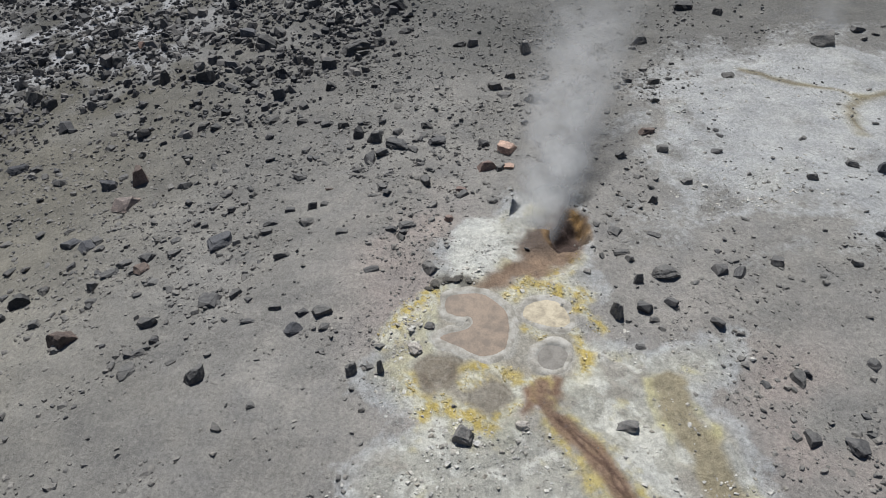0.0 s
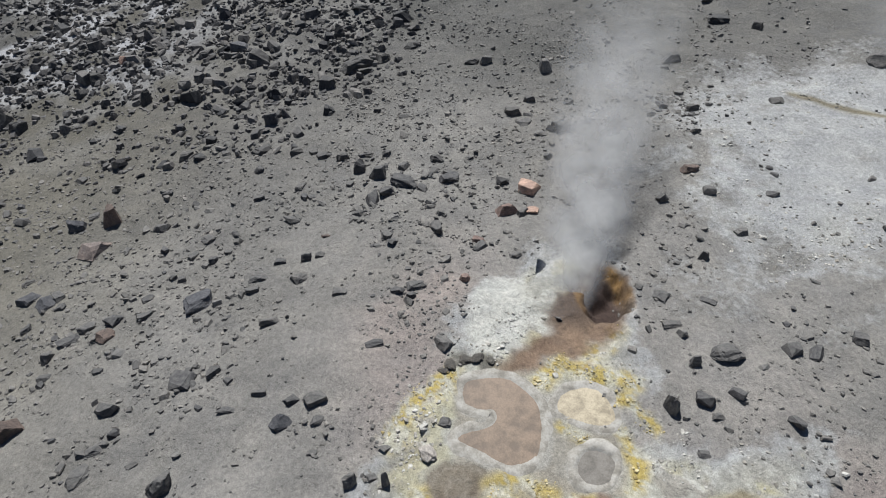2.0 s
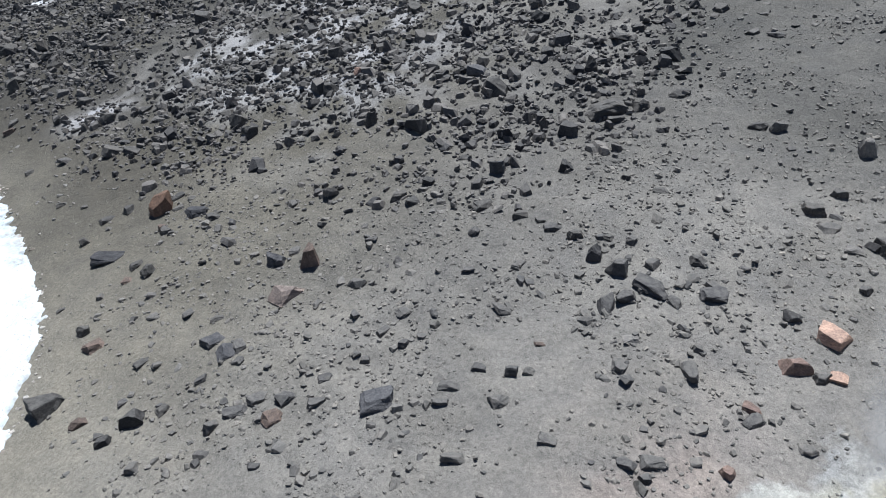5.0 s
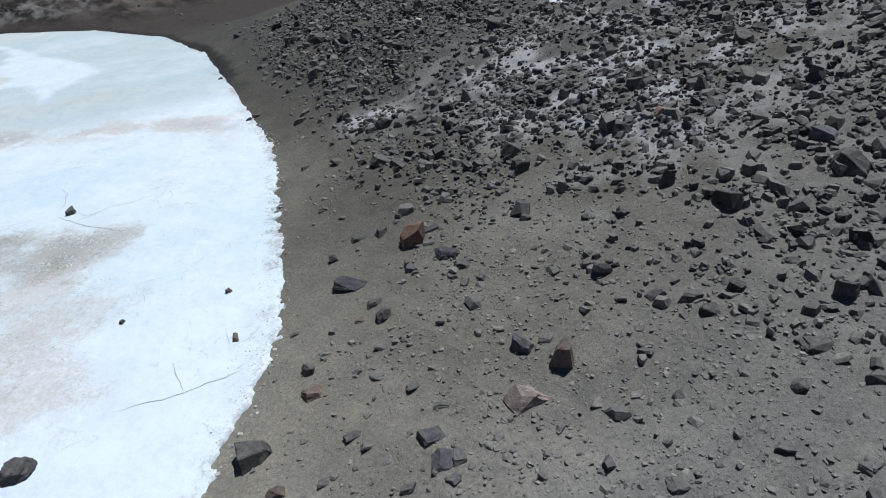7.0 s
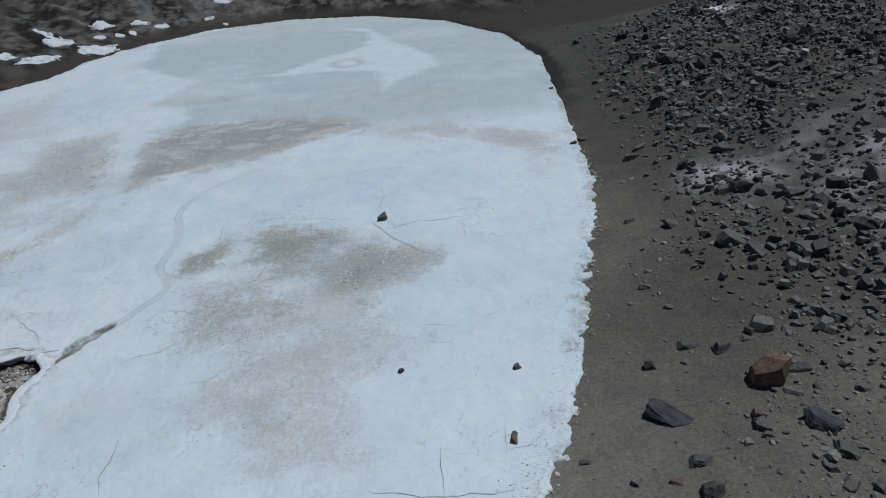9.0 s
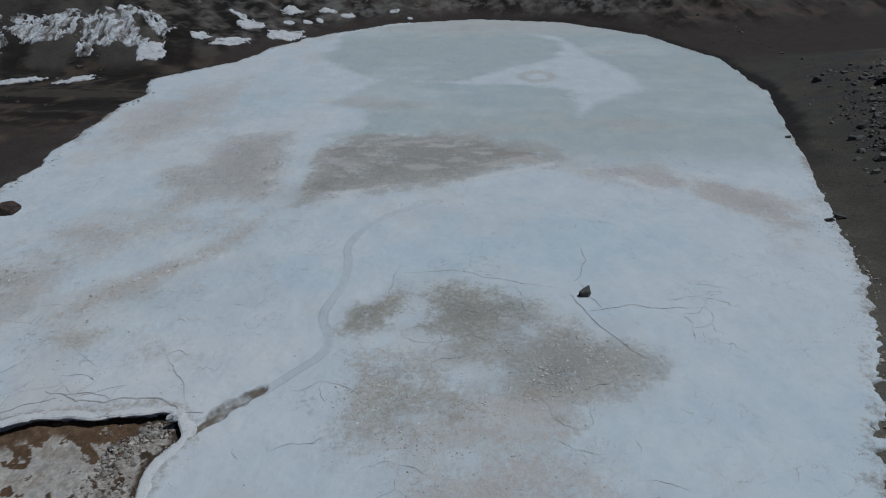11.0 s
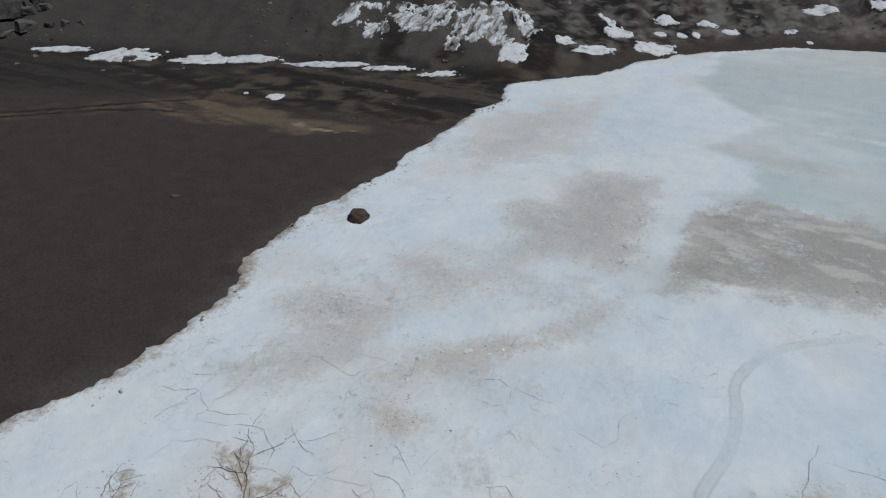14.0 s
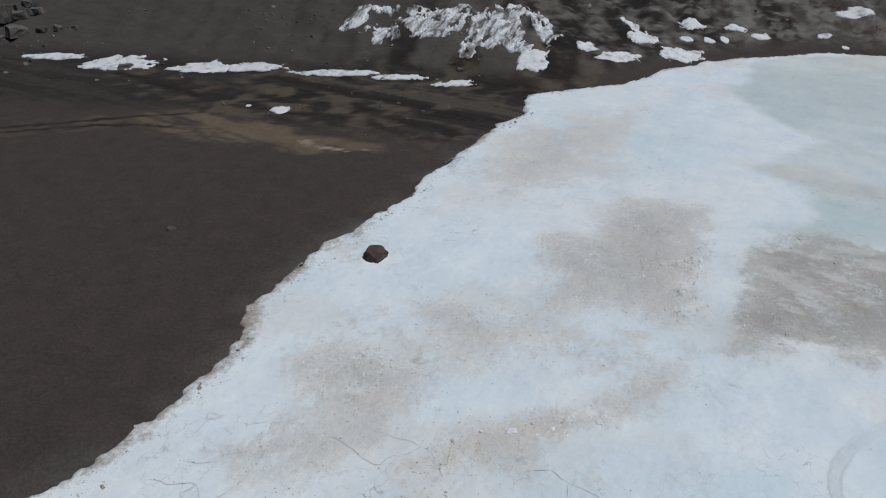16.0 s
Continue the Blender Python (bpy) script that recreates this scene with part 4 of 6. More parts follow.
def hollow_rim():
    """The broken, undercut lip of ice round the hollow."""
    line = []
    for (ax, ay), (bx, by) in zip(PIT, PIT[1:] + PIT[:1]):
        n = max(2, int(math.hypot(bx - ax, by - ay) / 0.09))
        line += [Vector((ax + (bx - ax) * k / n, ay + (by - ay) * k / n)) for k in range(n)]
    line = [sum((line[(i + k) % len(line)] for k in range(-2, 3)), Vector((0, 0))) / 5 for i in range(len(line))]
    m, bm, rows = len(line), bmesh.new(), []
    side = []
    for i in range(m):
        d = (line[(i + 1) % m] - line[i - 1]).normalized()
        side.append(Vector((-d.y, d.x)))  # away from the hollow
    if sdf(np.array([line[0].x + 0.3 * side[0].x]), np.array([line[0].y + 0.3 * side[0].y]), PIT)[0] < 0:
        side = [-v for v in side]
    for o, z in ((0.34, 0.045), (0.22, 0.082), (0.1, 0.09), (0.02, 0.085), (-0.03, 0.05), (-0.02, 0.005), (0.05, -0.03), (0.16, -0.07), (0.2, -0.2), (0.12, -0.42)):
        ring = []
        for p, q in zip(line, side):
            wob = 0.16 * noise.noise(Vector((p.x * 0.9, p.y * 0.9, 3.1))) + 0.04 * (noise.cell(Vector((p.x * 2.3, p.y * 2.3, 1.0))) - 0.5) + 0.03 * noise.noise(Vector((p.x * 6, p.y * 6, z * 9)))
            lift = 0.03 * noise.noise(Vector((p.x * 1.6, p.y * 1.6, 7.7))) * (0 < o < 0.3 and z > 0)
            v = p + q * (o + wob * (o < 0.3))
            ring.append(bm.verts.new((v.x, v.y, z + lift)))
        rows.append(ring)
    for a, b in zip(rows, rows[1:]):
        for i in range(m):
            bm.faces.new((a[i], b[i], b[(i + 1) % m], a[(i + 1) % m]))
    bmesh.ops.recalc_face_normals(bm, faces=bm.faces[:])
    me = bpy.data.meshes.new("hollow_rim")
    bm.to_mesh(me)
    bm.free()
    me.materials.append(RIM_ICE)
    tagged(new("hollow_rim", me), "undercut broken ice edge round a muddy hollow", "ice edge", kind="structure")


hollow_rim()


# ---- rocks ----
def rock_bmesh(seed, flat=0.65, extra=5):
    """A fractured lava block about one metre wide: a skewed box with corners broken off, or (extra over 20) a rounder one, its foot sunk a little."""
    rnd = random.Random(seed)
    pts = []
    if extra > 20:
        for _ in range(extra):
            a, h = rnd.uniform(0, 2 * math.pi), rnd.uniform(-0.2, 1)
            r = 0.52 * math.sqrt(max(0.0, 1 - h * h)) + 0.04
            pts.append((r * math.cos(a), 0.9 * r * math.sin(a), flat * (0.85 * h - 0.05)))
    else:
        sx, sy = rnd.uniform(-0.16, 0.16), rnd.uniform(-0.16, 0.16)
        tx, ty = rnd.uniform(-0.35, 0.35), rnd.uniform(-0.35, 0.35)
        for i in (-1, 1):
            for j in (-1, 1):
                for k in (0, 1):
                    x, y = i * (0.5 - 0.1 * k) + rnd.uniform(-0.12, 0.12), j * (0.44 - 0.1 * k) + rnd.uniform(-0.12, 0.12)
                    pts.append((x + sx * k, y + sy * k, flat * ((0.84 + tx * x + ty * y + rnd.uniform(-0.1, 0.1)) * k - 0.16)))
    bm = hull(pts)
    for _ in range(0 if extra > 20 else (1 if extra == 0 else 3 + extra // 3)):
        n = Vector((rnd.gauss(0, 1), rnd.gauss(0, 1), abs(rnd.gauss(0.1, 0.6)))).normalized()
        d = max(v.co.dot(n) for v in bm.verts) * rnd.uniform(0.58, 0.86)
        bmesh.ops.bisect_plane(bm, geom=bm.verts[:] + bm.edges[:] + bm.faces[:], plane_co=n * d, plane_no=n, clear_outer=True)
        cut = hull([v.co[:] for v in bm.verts])
        bm.free()
        bm = cut
    return bm


def hull(pts):
    bm = bmesh.new()
    for p in pts:
        bm.verts.new(p)
    bmesh.ops.remove_doubles(bm, verts=bm.verts[:], dist=0.01)
    bmesh.ops.convex_hull(bm, input=bm.verts)
    bmesh.ops.delete(bm, geom=[v for v in bm.verts if not v.link_faces], context="VERTS")
    return bm


def rock_mesh(name, seed, flat, mat, cuts=0, rough=0.0, layers=0.0, corners=7):
    bm = rock_bmesh(seed, flat, corners)
    if cuts:
        bmesh.ops.dissolve_limit(bm, angle_limit=radians(14), verts=bm.verts[:], edges=bm.edges[:])
        bmesh.ops.bevel(bm, geom=bm.edges[:], offset=0.025, segments=1, affect="EDGES", clamp_overlap=True)
        bmesh.ops.triangulate(bm, faces=bm.faces[:])
        bmesh.ops.subdivide_edges(bm, edges=[e for e in bm.edges if e.calc_length() > 0.07], cuts=cuts, use_grid_fill=True)
        bmesh.ops.triangulate(bm, faces=bm.faces[:])
        for v in bm.verts:
            n = noise.fractal(v.co * 3.5 + Vector((seed * 3.1, 0, 0)), 0.7, 2.0, 5)
            n += 0.8 * (noise.cell(v.co * 4.5 + Vector((seed, 0, 0))) - 0.5)
            band = layers * (noise.noise(Vector((seed, 0, v.co.z * 14 + v.co.x * 2))))
            v.co += Vector((v.co.x, v.co.y, 0.6 * v.co.z)).normalized() * (n * rough + band)
    me = bpy.data.meshes.new(name)
    bm.to_mesh(me)
    bm.free()
    me.materials.append(mat)
    return me


def joined(name, cos, tris, mat):
    co, tr = np.concatenate(cos).astype(np.float32), np.concatenate(tris).astype(np.int32)
    me = bpy.data.meshes.new(name)
    me.vertices.add(len(co))
    me.vertices.foreach_set("co", co.ravel())
    me.loops.add(tr.size)
    me.loops.foreach_set("vertex_index", tr.ravel())
    me.polygons.add(len(tr))
    me.polygons.foreach_set("loop_start", np.arange(0, tr.size, 3, dtype=np.int32))
    me.polygons.foreach_set("loop_total", np.full(len(tr), 3, dtype=np.int32))
    me.update(calc_edges=True)
    me.polygons.foreach_set("use_smooth", np.zeros(len(tr), bool))
    me.materials.append(mat)
    return new(name, me)


def rock_kinds(seed, flats, extra):
    kinds = []
    for k in range(16):
        bm = rock_bmesh(seed * 50 + k, flats[0] + (flats[1] - flats[0]) * k / 15, extra)
        bmesh.ops.triangulate(bm, faces=bm.faces[:])
        bm.verts.ensure_lookup_table()
        bm.verts.index_update()
        kinds.append((np.array([v.co[:] for v in bm.verts]), np.array([[v.index for v in f.verts] for f in bm.faces])))
        bm.free()
    return kinds


def scatter(name, label, count, area, density, size, mat, seed, flats=(0.25, 0.75), extra=3, largest=0, own_mat=None, own_words=("", "", ""), height=None):
    """Many loose stones: the largest as blocks of their own, the rest joined in one sheet of rubble. size: least, mean excess and most, in metres."""
    rng = np.random.default_rng(seed)
    kinds = rock_kinds(seed, flats, extra)
    x, y = rng.uniform(area[0], area[1], count), rng.uniform(area[2], area[3], count)
    s = shore_dist(x, y)
    keep = rng.random(count) < density(x, y, s)
    x, y, s = x[keep], y[keep], s[keep]
    n = len(x)
    z, d = ground_z(x, y, s) if height is None else height(x, y), np.minimum(size[0] + rng.exponential(size[1], n), size[2])
    a, t1, t2, g = rng.uniform(0, 6.283, n), rng.normal(0, 0.22, n), rng.normal(0, 0.22, n), rng.uniform(0.75, 1.3, (n, 3))
    kind, order = rng.integers(0, 16, n), np.argsort(-d)
    own = np.zeros(n, bool)
    own[order[:largest]] = True
    shared = {}
    for k in np.flatnonzero(own):
        q = int(kind[k])
        if q not in shared:
            shared[q] = rock_mesh(own_words[1], 900 + 20 * seed + q, flats[0] + (flats[1] - flats[0]) * q / 15, own_mat, 1, 0.03)
        ob = tagged(new(own_words[1], shared[q]), own_words[0], own_words[1], own_words[2])
        ob.matrix_world = pose(x[k], y[k], z[k], math.degrees(t1[k]), math.degrees(t2[k]), math.degrees(a[k])) @ Matrix.Diagonal((*(d[k] * g[k]), 1))
    cos, tris, base = [], [], 0
    for q in range(16):
        i = np.flatnonzero((kind == q) & ~own)
        v, f = kinds[q]
        w = v[None] * (d[i, None] * g[i])[:, None]
        ca, sa = np.cos(a[i])[:, None], np.sin(a[i])[:, None]
        w = np.stack([w[..., 0] * ca - w[..., 1] * sa + x[i, None], w[..., 0] * sa + w[..., 1] * ca + y[i, None],
                      w[..., 2] + t1[i, None] * w[..., 0] + t2[i, None] * w[..., 1] + z[i, None]], -1)
        cos.append(w.reshape(-1, 3))
        tris.append((f[None] + base + np.arange(len(i))[:, None, None] * len(v)).reshape(-1, 3))
        base += len(i) * len(v)
    return tagged(joined(name, cos, tris, mat), label, "rubble", kind="stuff")


SCREE_EDGE = [(60, -8), (29, -7.5), (19.6, -6.8), (16.8, -3.4), (15.2, 1.7), (14.9, 8.2), (16.2, 14.8), (18.6, 20), (20.4, 26), (22, 36.7), (30, 49), (60, 60)]


def scree_weight(x, y):
    return 1 - step(sdf(x, y, SCREE_EDGE) + 1.3 * fbm(x, y, 4, 3, 41), -3.0, 2.5)


def crust_weight(x, y):
    """Salt crust and hot ground, where few stones lie."""
    return np.maximum(1 - step(sdf(x, y, CRUST_LOW), -0.6, 0.4), 0.85 * (1 - step(sdf(x, y, CRUST_HIGH), -0.5, 0.5)))


def stone_density(x, y, s):
    clump = np.clip(0.45 + 1.1 * fbm(x, y, 3.5, 4, 43, 0.6), 0.05, 1)
    return clump * (1 - crust_weight(x, y)) * step(s, 0.4, 4.5) * (1 - 0.7 * scree_weight(x, y)) * (1 - 0.75 * step(x, 17, 22) * (1 - step(y, -8, -3)))


scatter("scree", "dense field of dark angular lava rubble on the slope", 58000, (13, 58, -9, 58),
        lambda x, y, s: scree_weight(x, y) * step(s, 1.5, 4) * np.clip(0.56 + 0.4 * (1 - step(y, -1, 6)) + 0.3 * step(y, 14, 26) + 0.8 * fbm(x, y, 3.5, 3, 42), 0.08, 1), (0.09, 0.115, 1.1), SCREE, 1, (0.3, 0.75), largest=130, own_mat=ROCK, own_words=("dark angular lava block lying in the scree", "boulder", "blocks in the scree"))
scatter("loose_stones", "scattered dark grey stones on volcanic ash", 21000, (-8, 50, -36, 52), stone_density, (0.08, 0.095, 0.55), STONE, 2, (0.2, 0.55), 6, largest=250, own_mat=DUSTY_ROCK, own_words=("dusty grey stone lying on volcanic ash", "stone", "stones on the ash"))
scatter("pebbles", "small grey pebbles and grit strewn over ash", 46000, (-6, 24, -27, 18),
        lambda x, y, s: stone_density(x, y, s) + 0.06 * step(s, 0.3, 1) * (1 - 0.8 * crust_weight(x, y)), (0.03, 0.03, 0.14), PEBBLE, 3, (0.2, 0.6), extra=0)
scatter("gravel", "fine grey gravel on smooth volcanic sand", 26000, (14, 40, -26, 2),
        lambda x, y, s: np.clip(0.35 + 0.9 * fbm(x, y, 2.5, 4, 45), 0.04, 1) * (1 - crust_weight(x, y)) * (1 - scree_weight(x, y)), (0.04, 0.035, 0.2), PEBBLE, 5, extra=0)
scatter("salt_nodules", "small white nodules of salt crust on hot ground", 42000, (-4, 19, -27, -8.5),
        lambda x, y, s: (np.clip(0.25 + 1.2 * fbm(x, y, 1.6, 4, 46), 0, 1) * (1 - step(np.minimum(sdf(x, y, CRUST_LOW), sdf(x, y, CRUST_HIGH)) + 0.4 * fbm(x, y, 1.2, 3, 47), -0.7, 0.3))
                         * step(np.minimum(sdf(x, y, BASIN), sdf(x, y, RUN)), 0.05, 0.4) * step(line_dist(x, y, STREAM), 0.3, 0.6) * (0.3 + 0.7 * (1 - step(x, 7, 9)))), (0.022, 0.022, 0.17), NODULE, 6, (0.2, 0.45), 0)
scatter("wall_stones", "dark stones strewn over the crater wall", 9000, (-85, 30, 44, 95),
        lambda x, y, s: step(s, 2, 6) * np.clip(0.1 + 0.5 * fbm(x, y, 6, 3, 44), 0.02, 1), (0.08, 0.1, 0.6), SCREE, 4)
scatter("ice_crumbs", "crumbled dirty ice along the lake margin", 16000, (0, 19, 3, 42),
        lambda x, y, s: step(s, 0.02, 0.1) * (1 - step(s + 0.3 * fbm(x, y, 1.5, 3, 48), 0.1, 0.35)), (0.03, 0.035, 0.16), CRUMB, 7, (0.2, 0.5), 0)

scatter("margin_crumbs", "dirty crumbled ice along the black sand shore", 30000, (-26, -8, 3, 60),
        lambda x, y, s: step(s, -1.3, -0.5) * (1 - step(s, -0.1, 0.15)) * np.clip(0.25 + 1.3 * fbm(x, y, 1.6, 4, 89), 0, 1), (0.025, 0.025, 0.13), CRUMB, 10, (0.3, 0.6), 0, height=lambda x, y: 0.06 - 0.5 * step(shore_dist(x, y), -0.1, 0.3))
scatter("ice_lumps", "small rough lumps of white ice crust on the lake", 170000, (-21, 6, 17.5, 45),
        lambda x, y, s: np.max([most * (1 - step(sdf(x, y, PATCHES[k][0]), -0.6, 0.5)) for k, most in ((0, 0.25), (1, 0.9), (5, 0.5), (6, 0.8), (8, 1.0), (9, 1.0), (10, 0.7), (11, 1.0), (12, 0.7))], axis=0)
        * np.clip(0.3 + 1.0 * fbm(x, y, 1.1, 4, 91, 0.62), 0, 1) * step(sdf(x, y, PIT), 0.4, 0.8), (0.02, 0.015, 0.11), ICE_LUMP, 11, (0.15, 0.32), 0, height=lambda x, y: 0.065 + 0 * x)
scatter("hollow_rubble", "crumbled ice and dark mud lumps on the hollow floor", 2600, (-10.2, -7.7, 16.6, 19.5),
        lambda x, y, s: step(-sdf(x, y, PIT), 0.1, 0.3) * np.clip(0.35 + 1.3 * fbm(x, y, 0.9, 3, 88) + 0.4 * step(x, -9.6, -8.6), 0, 1), (0.03, 0.035, 0.22), CRUMB, 9, (0.3, 0.7), 3, height=lambda x, y: -0.24 + 0 * x)

ROCK_LOOKS = {
    "D": (ROCK, 0, "dark grey angular lava boulder on volcanic ash"),
    "B": (SLATE, 0, "bluish grey lava slab lying on ash"),
    "R": (RED_ROCK, 0.03, "reddish brown layered lava rock on ash"),
    "L": (PALE_ROCK, 0, "pale grey weathered rock on the ground"),
    "P": (PINK_ROCK, 0, "flat pink altered rock near the steam vent"),
    "Q": (DULL_PINK, 0, "dull pink and grey altered rock on ash"),
    "W": (BLEACHED, 0.02, "whitish bleached rock on grey ash"),
    "T": (BANDED, 0.035, "pale pinkish grey banded boulder on ash"),
    "O": (ORANGE_ROCK, 0, "large orange-brown boulder above the lake shore"),
    "K": (DARK_SLAB, 0, "dark bluish lava slab above the lake shore"),
    "C": (CRUST_LUMP, 0.02, "dark pitted crust lump"),
    "N": (BROWN_ROCK, 0, "dark brown boulder"),
    "S": (ROCK, 0.04, "dark layered lava block at the lake shore"),
}
_count = [0]


def rock(look_key, x, y, width, depth, height, turn, z=None, label="", corners=7):
    """A boulder of the given size with its foot on the ground (or on the ice)."""
    mat, layers, words = ROCK_LOOKS[look_key]
    if look_key == "D" and y < 1 and x < 13:
        mat = DUSTY_ROCK
    _count[0] += 1
    corners = 5 if look_key == "P" else corners
    me = rock_mesh("boulder", 200 + _count[0], 1.0, mat, 2, 0.015 if look_key in "PO" else 0.035, layers, corners)
    ob = tagged(new("boulder", me), label or words, "boulder")
    base = float(ground_z(np.array([x]), np.array([y]))[0]) if z is None else z
    ob.matrix_world = pose(x, y, base, 0, 0, turn) @ Matrix.Diagonal((width * 0.88, depth * 0.95, height * (1.05 if corners < 20 else 1.0), 1))
    return ob


rock("R", 2.38, 0.06, 0.93, 0.74, 0.49, -36)
rock("D", 0.84, -4.54, 0.65, 0.52, 0.50, -43)
rock("B", 2.45, -6.88, 0.66, 0.52, 0.22, -46)
rock("D", 3.06, -7.58, 0.63, 0.50, 0.29, -60)
rock("D", 2.99, -6.98, 0.37, 0.29, 0.16, -48)
rock("D", 2.79, -5.44, 0.55, 0.26, 0.08, -88)
rock("D", 1.82, -2.52, 0.53, 0.42, 0.13, -55)
rock("D", 1.18, -2.48, 0.70, 0.44, 0.14, -29)
rock("D", 1.46, -3.58, 0.31, 0.25, 0.08, -48)
rock("L", 1.00, -8.72, 0.33, 0.27, 0.37, -54)
rock("D", 2.31, -10.68, 0.44, 0.30, 0.10, -81)
rock("L", 0.96, -9.51, 0.24, 0.19, 0.47, -74)
rock("L", -0.96, -11.72, 0.58, 0.46, 0.43, -111)
rock("D", 1.72, -7.72, 0.28, 0.19, 0.06, -85)
rock("D", -0.11, -6.36, 0.27, 0.22, 0.09, -73)
rock("D", 4.22, -17.39, 0.90, 0.72, 0.32, -88, None, "", 24)
rock("D", 3.94, -16.57, 0.37, 0.30, 0.33, -93)
rock("D", 3.03, -16.57, 0.56, 0.44, 0.24, -124)
rock("D", 2.61, -16.76, 0.29, 0.23, 0.11, -93)
rock("L", 2.83, -15.78, 0.39, 0.31, 0.53, -122)
rock("D", 1.74, -16.26, 0.31, 0.25, 0.08, -101)
rock("D", 2.42, -18.38, 0.43, 0.34, 0.16, -133)
rock("D", 6.30, -16.23, 0.63, 0.50, 0.16, -128)
rock("D", 5.22, -16.34, 0.60, 0.36, 0.11, -85)
rock("D", 6.04, -17.39, 0.52, 0.28, 0.09, -121)
rock("D", 7.76, -17.74, 0.32, 0.25, 0.36, -120)
rock("L", 8.86, -19.13, 0.54, 0.43, 0.17, -85)
rock("R", 11.83, -18.25, 0.68, 0.55, 0.23, -86)
rock("D", 15.82, -19.32, 0.57, 0.46, 0.24, -115)
rock("D", 20.26, -19.41, 1.01, 0.81, 0.35, -80)
rock("L", 18.25, -27.07, 1.3, 1.0, 0.6, -115)
rock("D", 23.32, -22.37, 1.18, 0.94, 0.30, -97)
rock("D", 22.39, -23.69, 0.58, 0.46, 0.37, -124)
rock("D", 16.11, -22.57, 0.65, 0.52, 0.17, -89)
rock("D", 9.46, -24.71, 0.51, 0.41, 0.19, -112)
rock("L", 8.66, -23.09, 0.39, 0.32, 0.25, -95)
rock("B", 9.07, -25.54, 0.33, 0.26, 0.45, -104)
rock("B", 5.68, -23.94, 0.33, 0.26, 0.19, -135)
rock("D", 6.74, -20.37, 0.32, 0.19, 0.06, -121)
rock("D", 0.82, -20.05, 0.29, 0.23, 0.17, -140)
rock("D", 1.07, -21.73, 0.44, 0.35, 0.12, -145)
rock("L", -0.85, -19.22, 0.33, 0.27, 0.09, -146)
rock("D", -0.83, -20.87, 0.25, 0.20, 0.08, -140)
rock("L", -0.63, -15.50, 0.57, 0.38, 0.13, -102)
rock("P", 11.33, -13.10, 0.95, 0.8, 0.3, -117)
rock("Q", 10.26, -12.28, 0.76, 0.61, 0.37, -81)
rock("P", 10.11, -13.07, 0.50, 0.40, 0.18, -100)
rock("T", 9.75, 1.50, 1.15, 0.8, 0.42, -26)
rock("D", 9.75, -2.52, 0.60, 0.39, 0.13, -48)
rock("D", 13.88, -7.21, 0.49, 0.38, 0.12, -103)
rock("D", 6.68, -9.66, 0.60, 0.40, 0.13, -70)
rock("D", 6.67, -7.46, 0.53, 0.41, 0.13, -80)
rock("D", 4.63, -8.76, 0.56, 0.33, 0.12, -74)
rock("Q", 6.86, -11.06, 0.41, 0.33, 0.22, -116)
rock("Q", 8.65, -11.41, 0.51, 0.37, 0.12, -115)
rock("D", 3.24, -6.13, 0.51, 0.30, 0.12, -75)
rock("L", 20.86, -11.61, 0.62, 0.50, 0.39, -69)
rock("D", 20.97, -10.97, 0.62, 0.50, 0.24, -106)
rock("L", 19.56, -14.18, 0.64, 0.51, 0.70, -85)
rock("D", 16.26, -12.68, 0.65, 0.52, 0.35, -74)
rock("D", 14.85, -14.51, 0.97, 0.78, 0.37, -79)
rock("L", 14.70, -13.66, 0.58, 0.41, 0.13, -106)
rock("B", 6.69, -3.27, 1.05, 0.85, 0.32, -56)
rock("R", 5.48, -1.09, 0.65, 0.49, 0.19, -29)
rock("D", 4.53, 2.86, 0.72, 0.58, 0.45, -47)
rock("D", 5.10, 2.29, 0.53, 0.42, 0.15, -19)
rock("D", 6.13, -0.97, 0.61, 0.49, 0.25, -30)
rock("D", 6.17, -1.78, 0.65, 0.38, 0.14, -31)
rock("D", 5.38, 0.02, 0.71, 0.44, 0.16, -62)
rock("D", 4.80, 0.39, 0.43, 0.34, 0.30, -13)
rock("D", 3.78, 3.14, 0.47, 0.38, 0.25, -45)
rock("R", 4.07, 4.52, 0.54, 0.43, 0.20, -31)
rock("S", 4.37, 5.98, 1.18, 0.94, 0.52, -16)
rock("B", 7.50, 2.66, 0.76, 0.60, 0.23, -18)
rock("B", 7.11, 1.78, 0.79, 0.63, 0.24, -48)
rock("D", 6.34, 4.37, 0.58, 0.33, 0.10, -10)
rock("R", 6.57, 6.68, 0.83, 0.66, 0.21, -26)
rock("D", 6.95, 7.71, 0.55, 0.44, 0.37, -37)
rock("D", 8.36, 3.19, 0.51, 0.29, 0.09, -49)
rock("R", 11.22, 1.63, 0.70, 0.56, 0.80, -68)
rock("B", 11.09, 2.85, 0.72, 0.58, 0.40, -69)
rock("D", 6.98, -1.58, 0.50, 0.29, 0.10, -41)
rock("D", 7.98, -1.89, 0.31, 0.25, 0.15, -30)
rock("D", 7.53, -4.80, 0.65, 0.44, 0.17, -85)
rock("D", 7.04, -4.75, 0.59, 0.33, 0.13, -89)
rock("D", 7.48, -6.15, 0.58, 0.47, 0.19, -51)
rock("D", 8.38, -6.12, 0.45, 0.36, 0.31, -75)
rock("D", 8.48, -6.52, 0.37, 0.29, 0.15, -84)
rock("D", 8.37, -5.28, 0.40, 0.32, 0.13, -85)
rock("R", 9.45, -6.50, 0.41, 0.24, 0.08, -75)
rock("L", 9.99, -8.68, 0.52, 0.37, 0.12, -75)
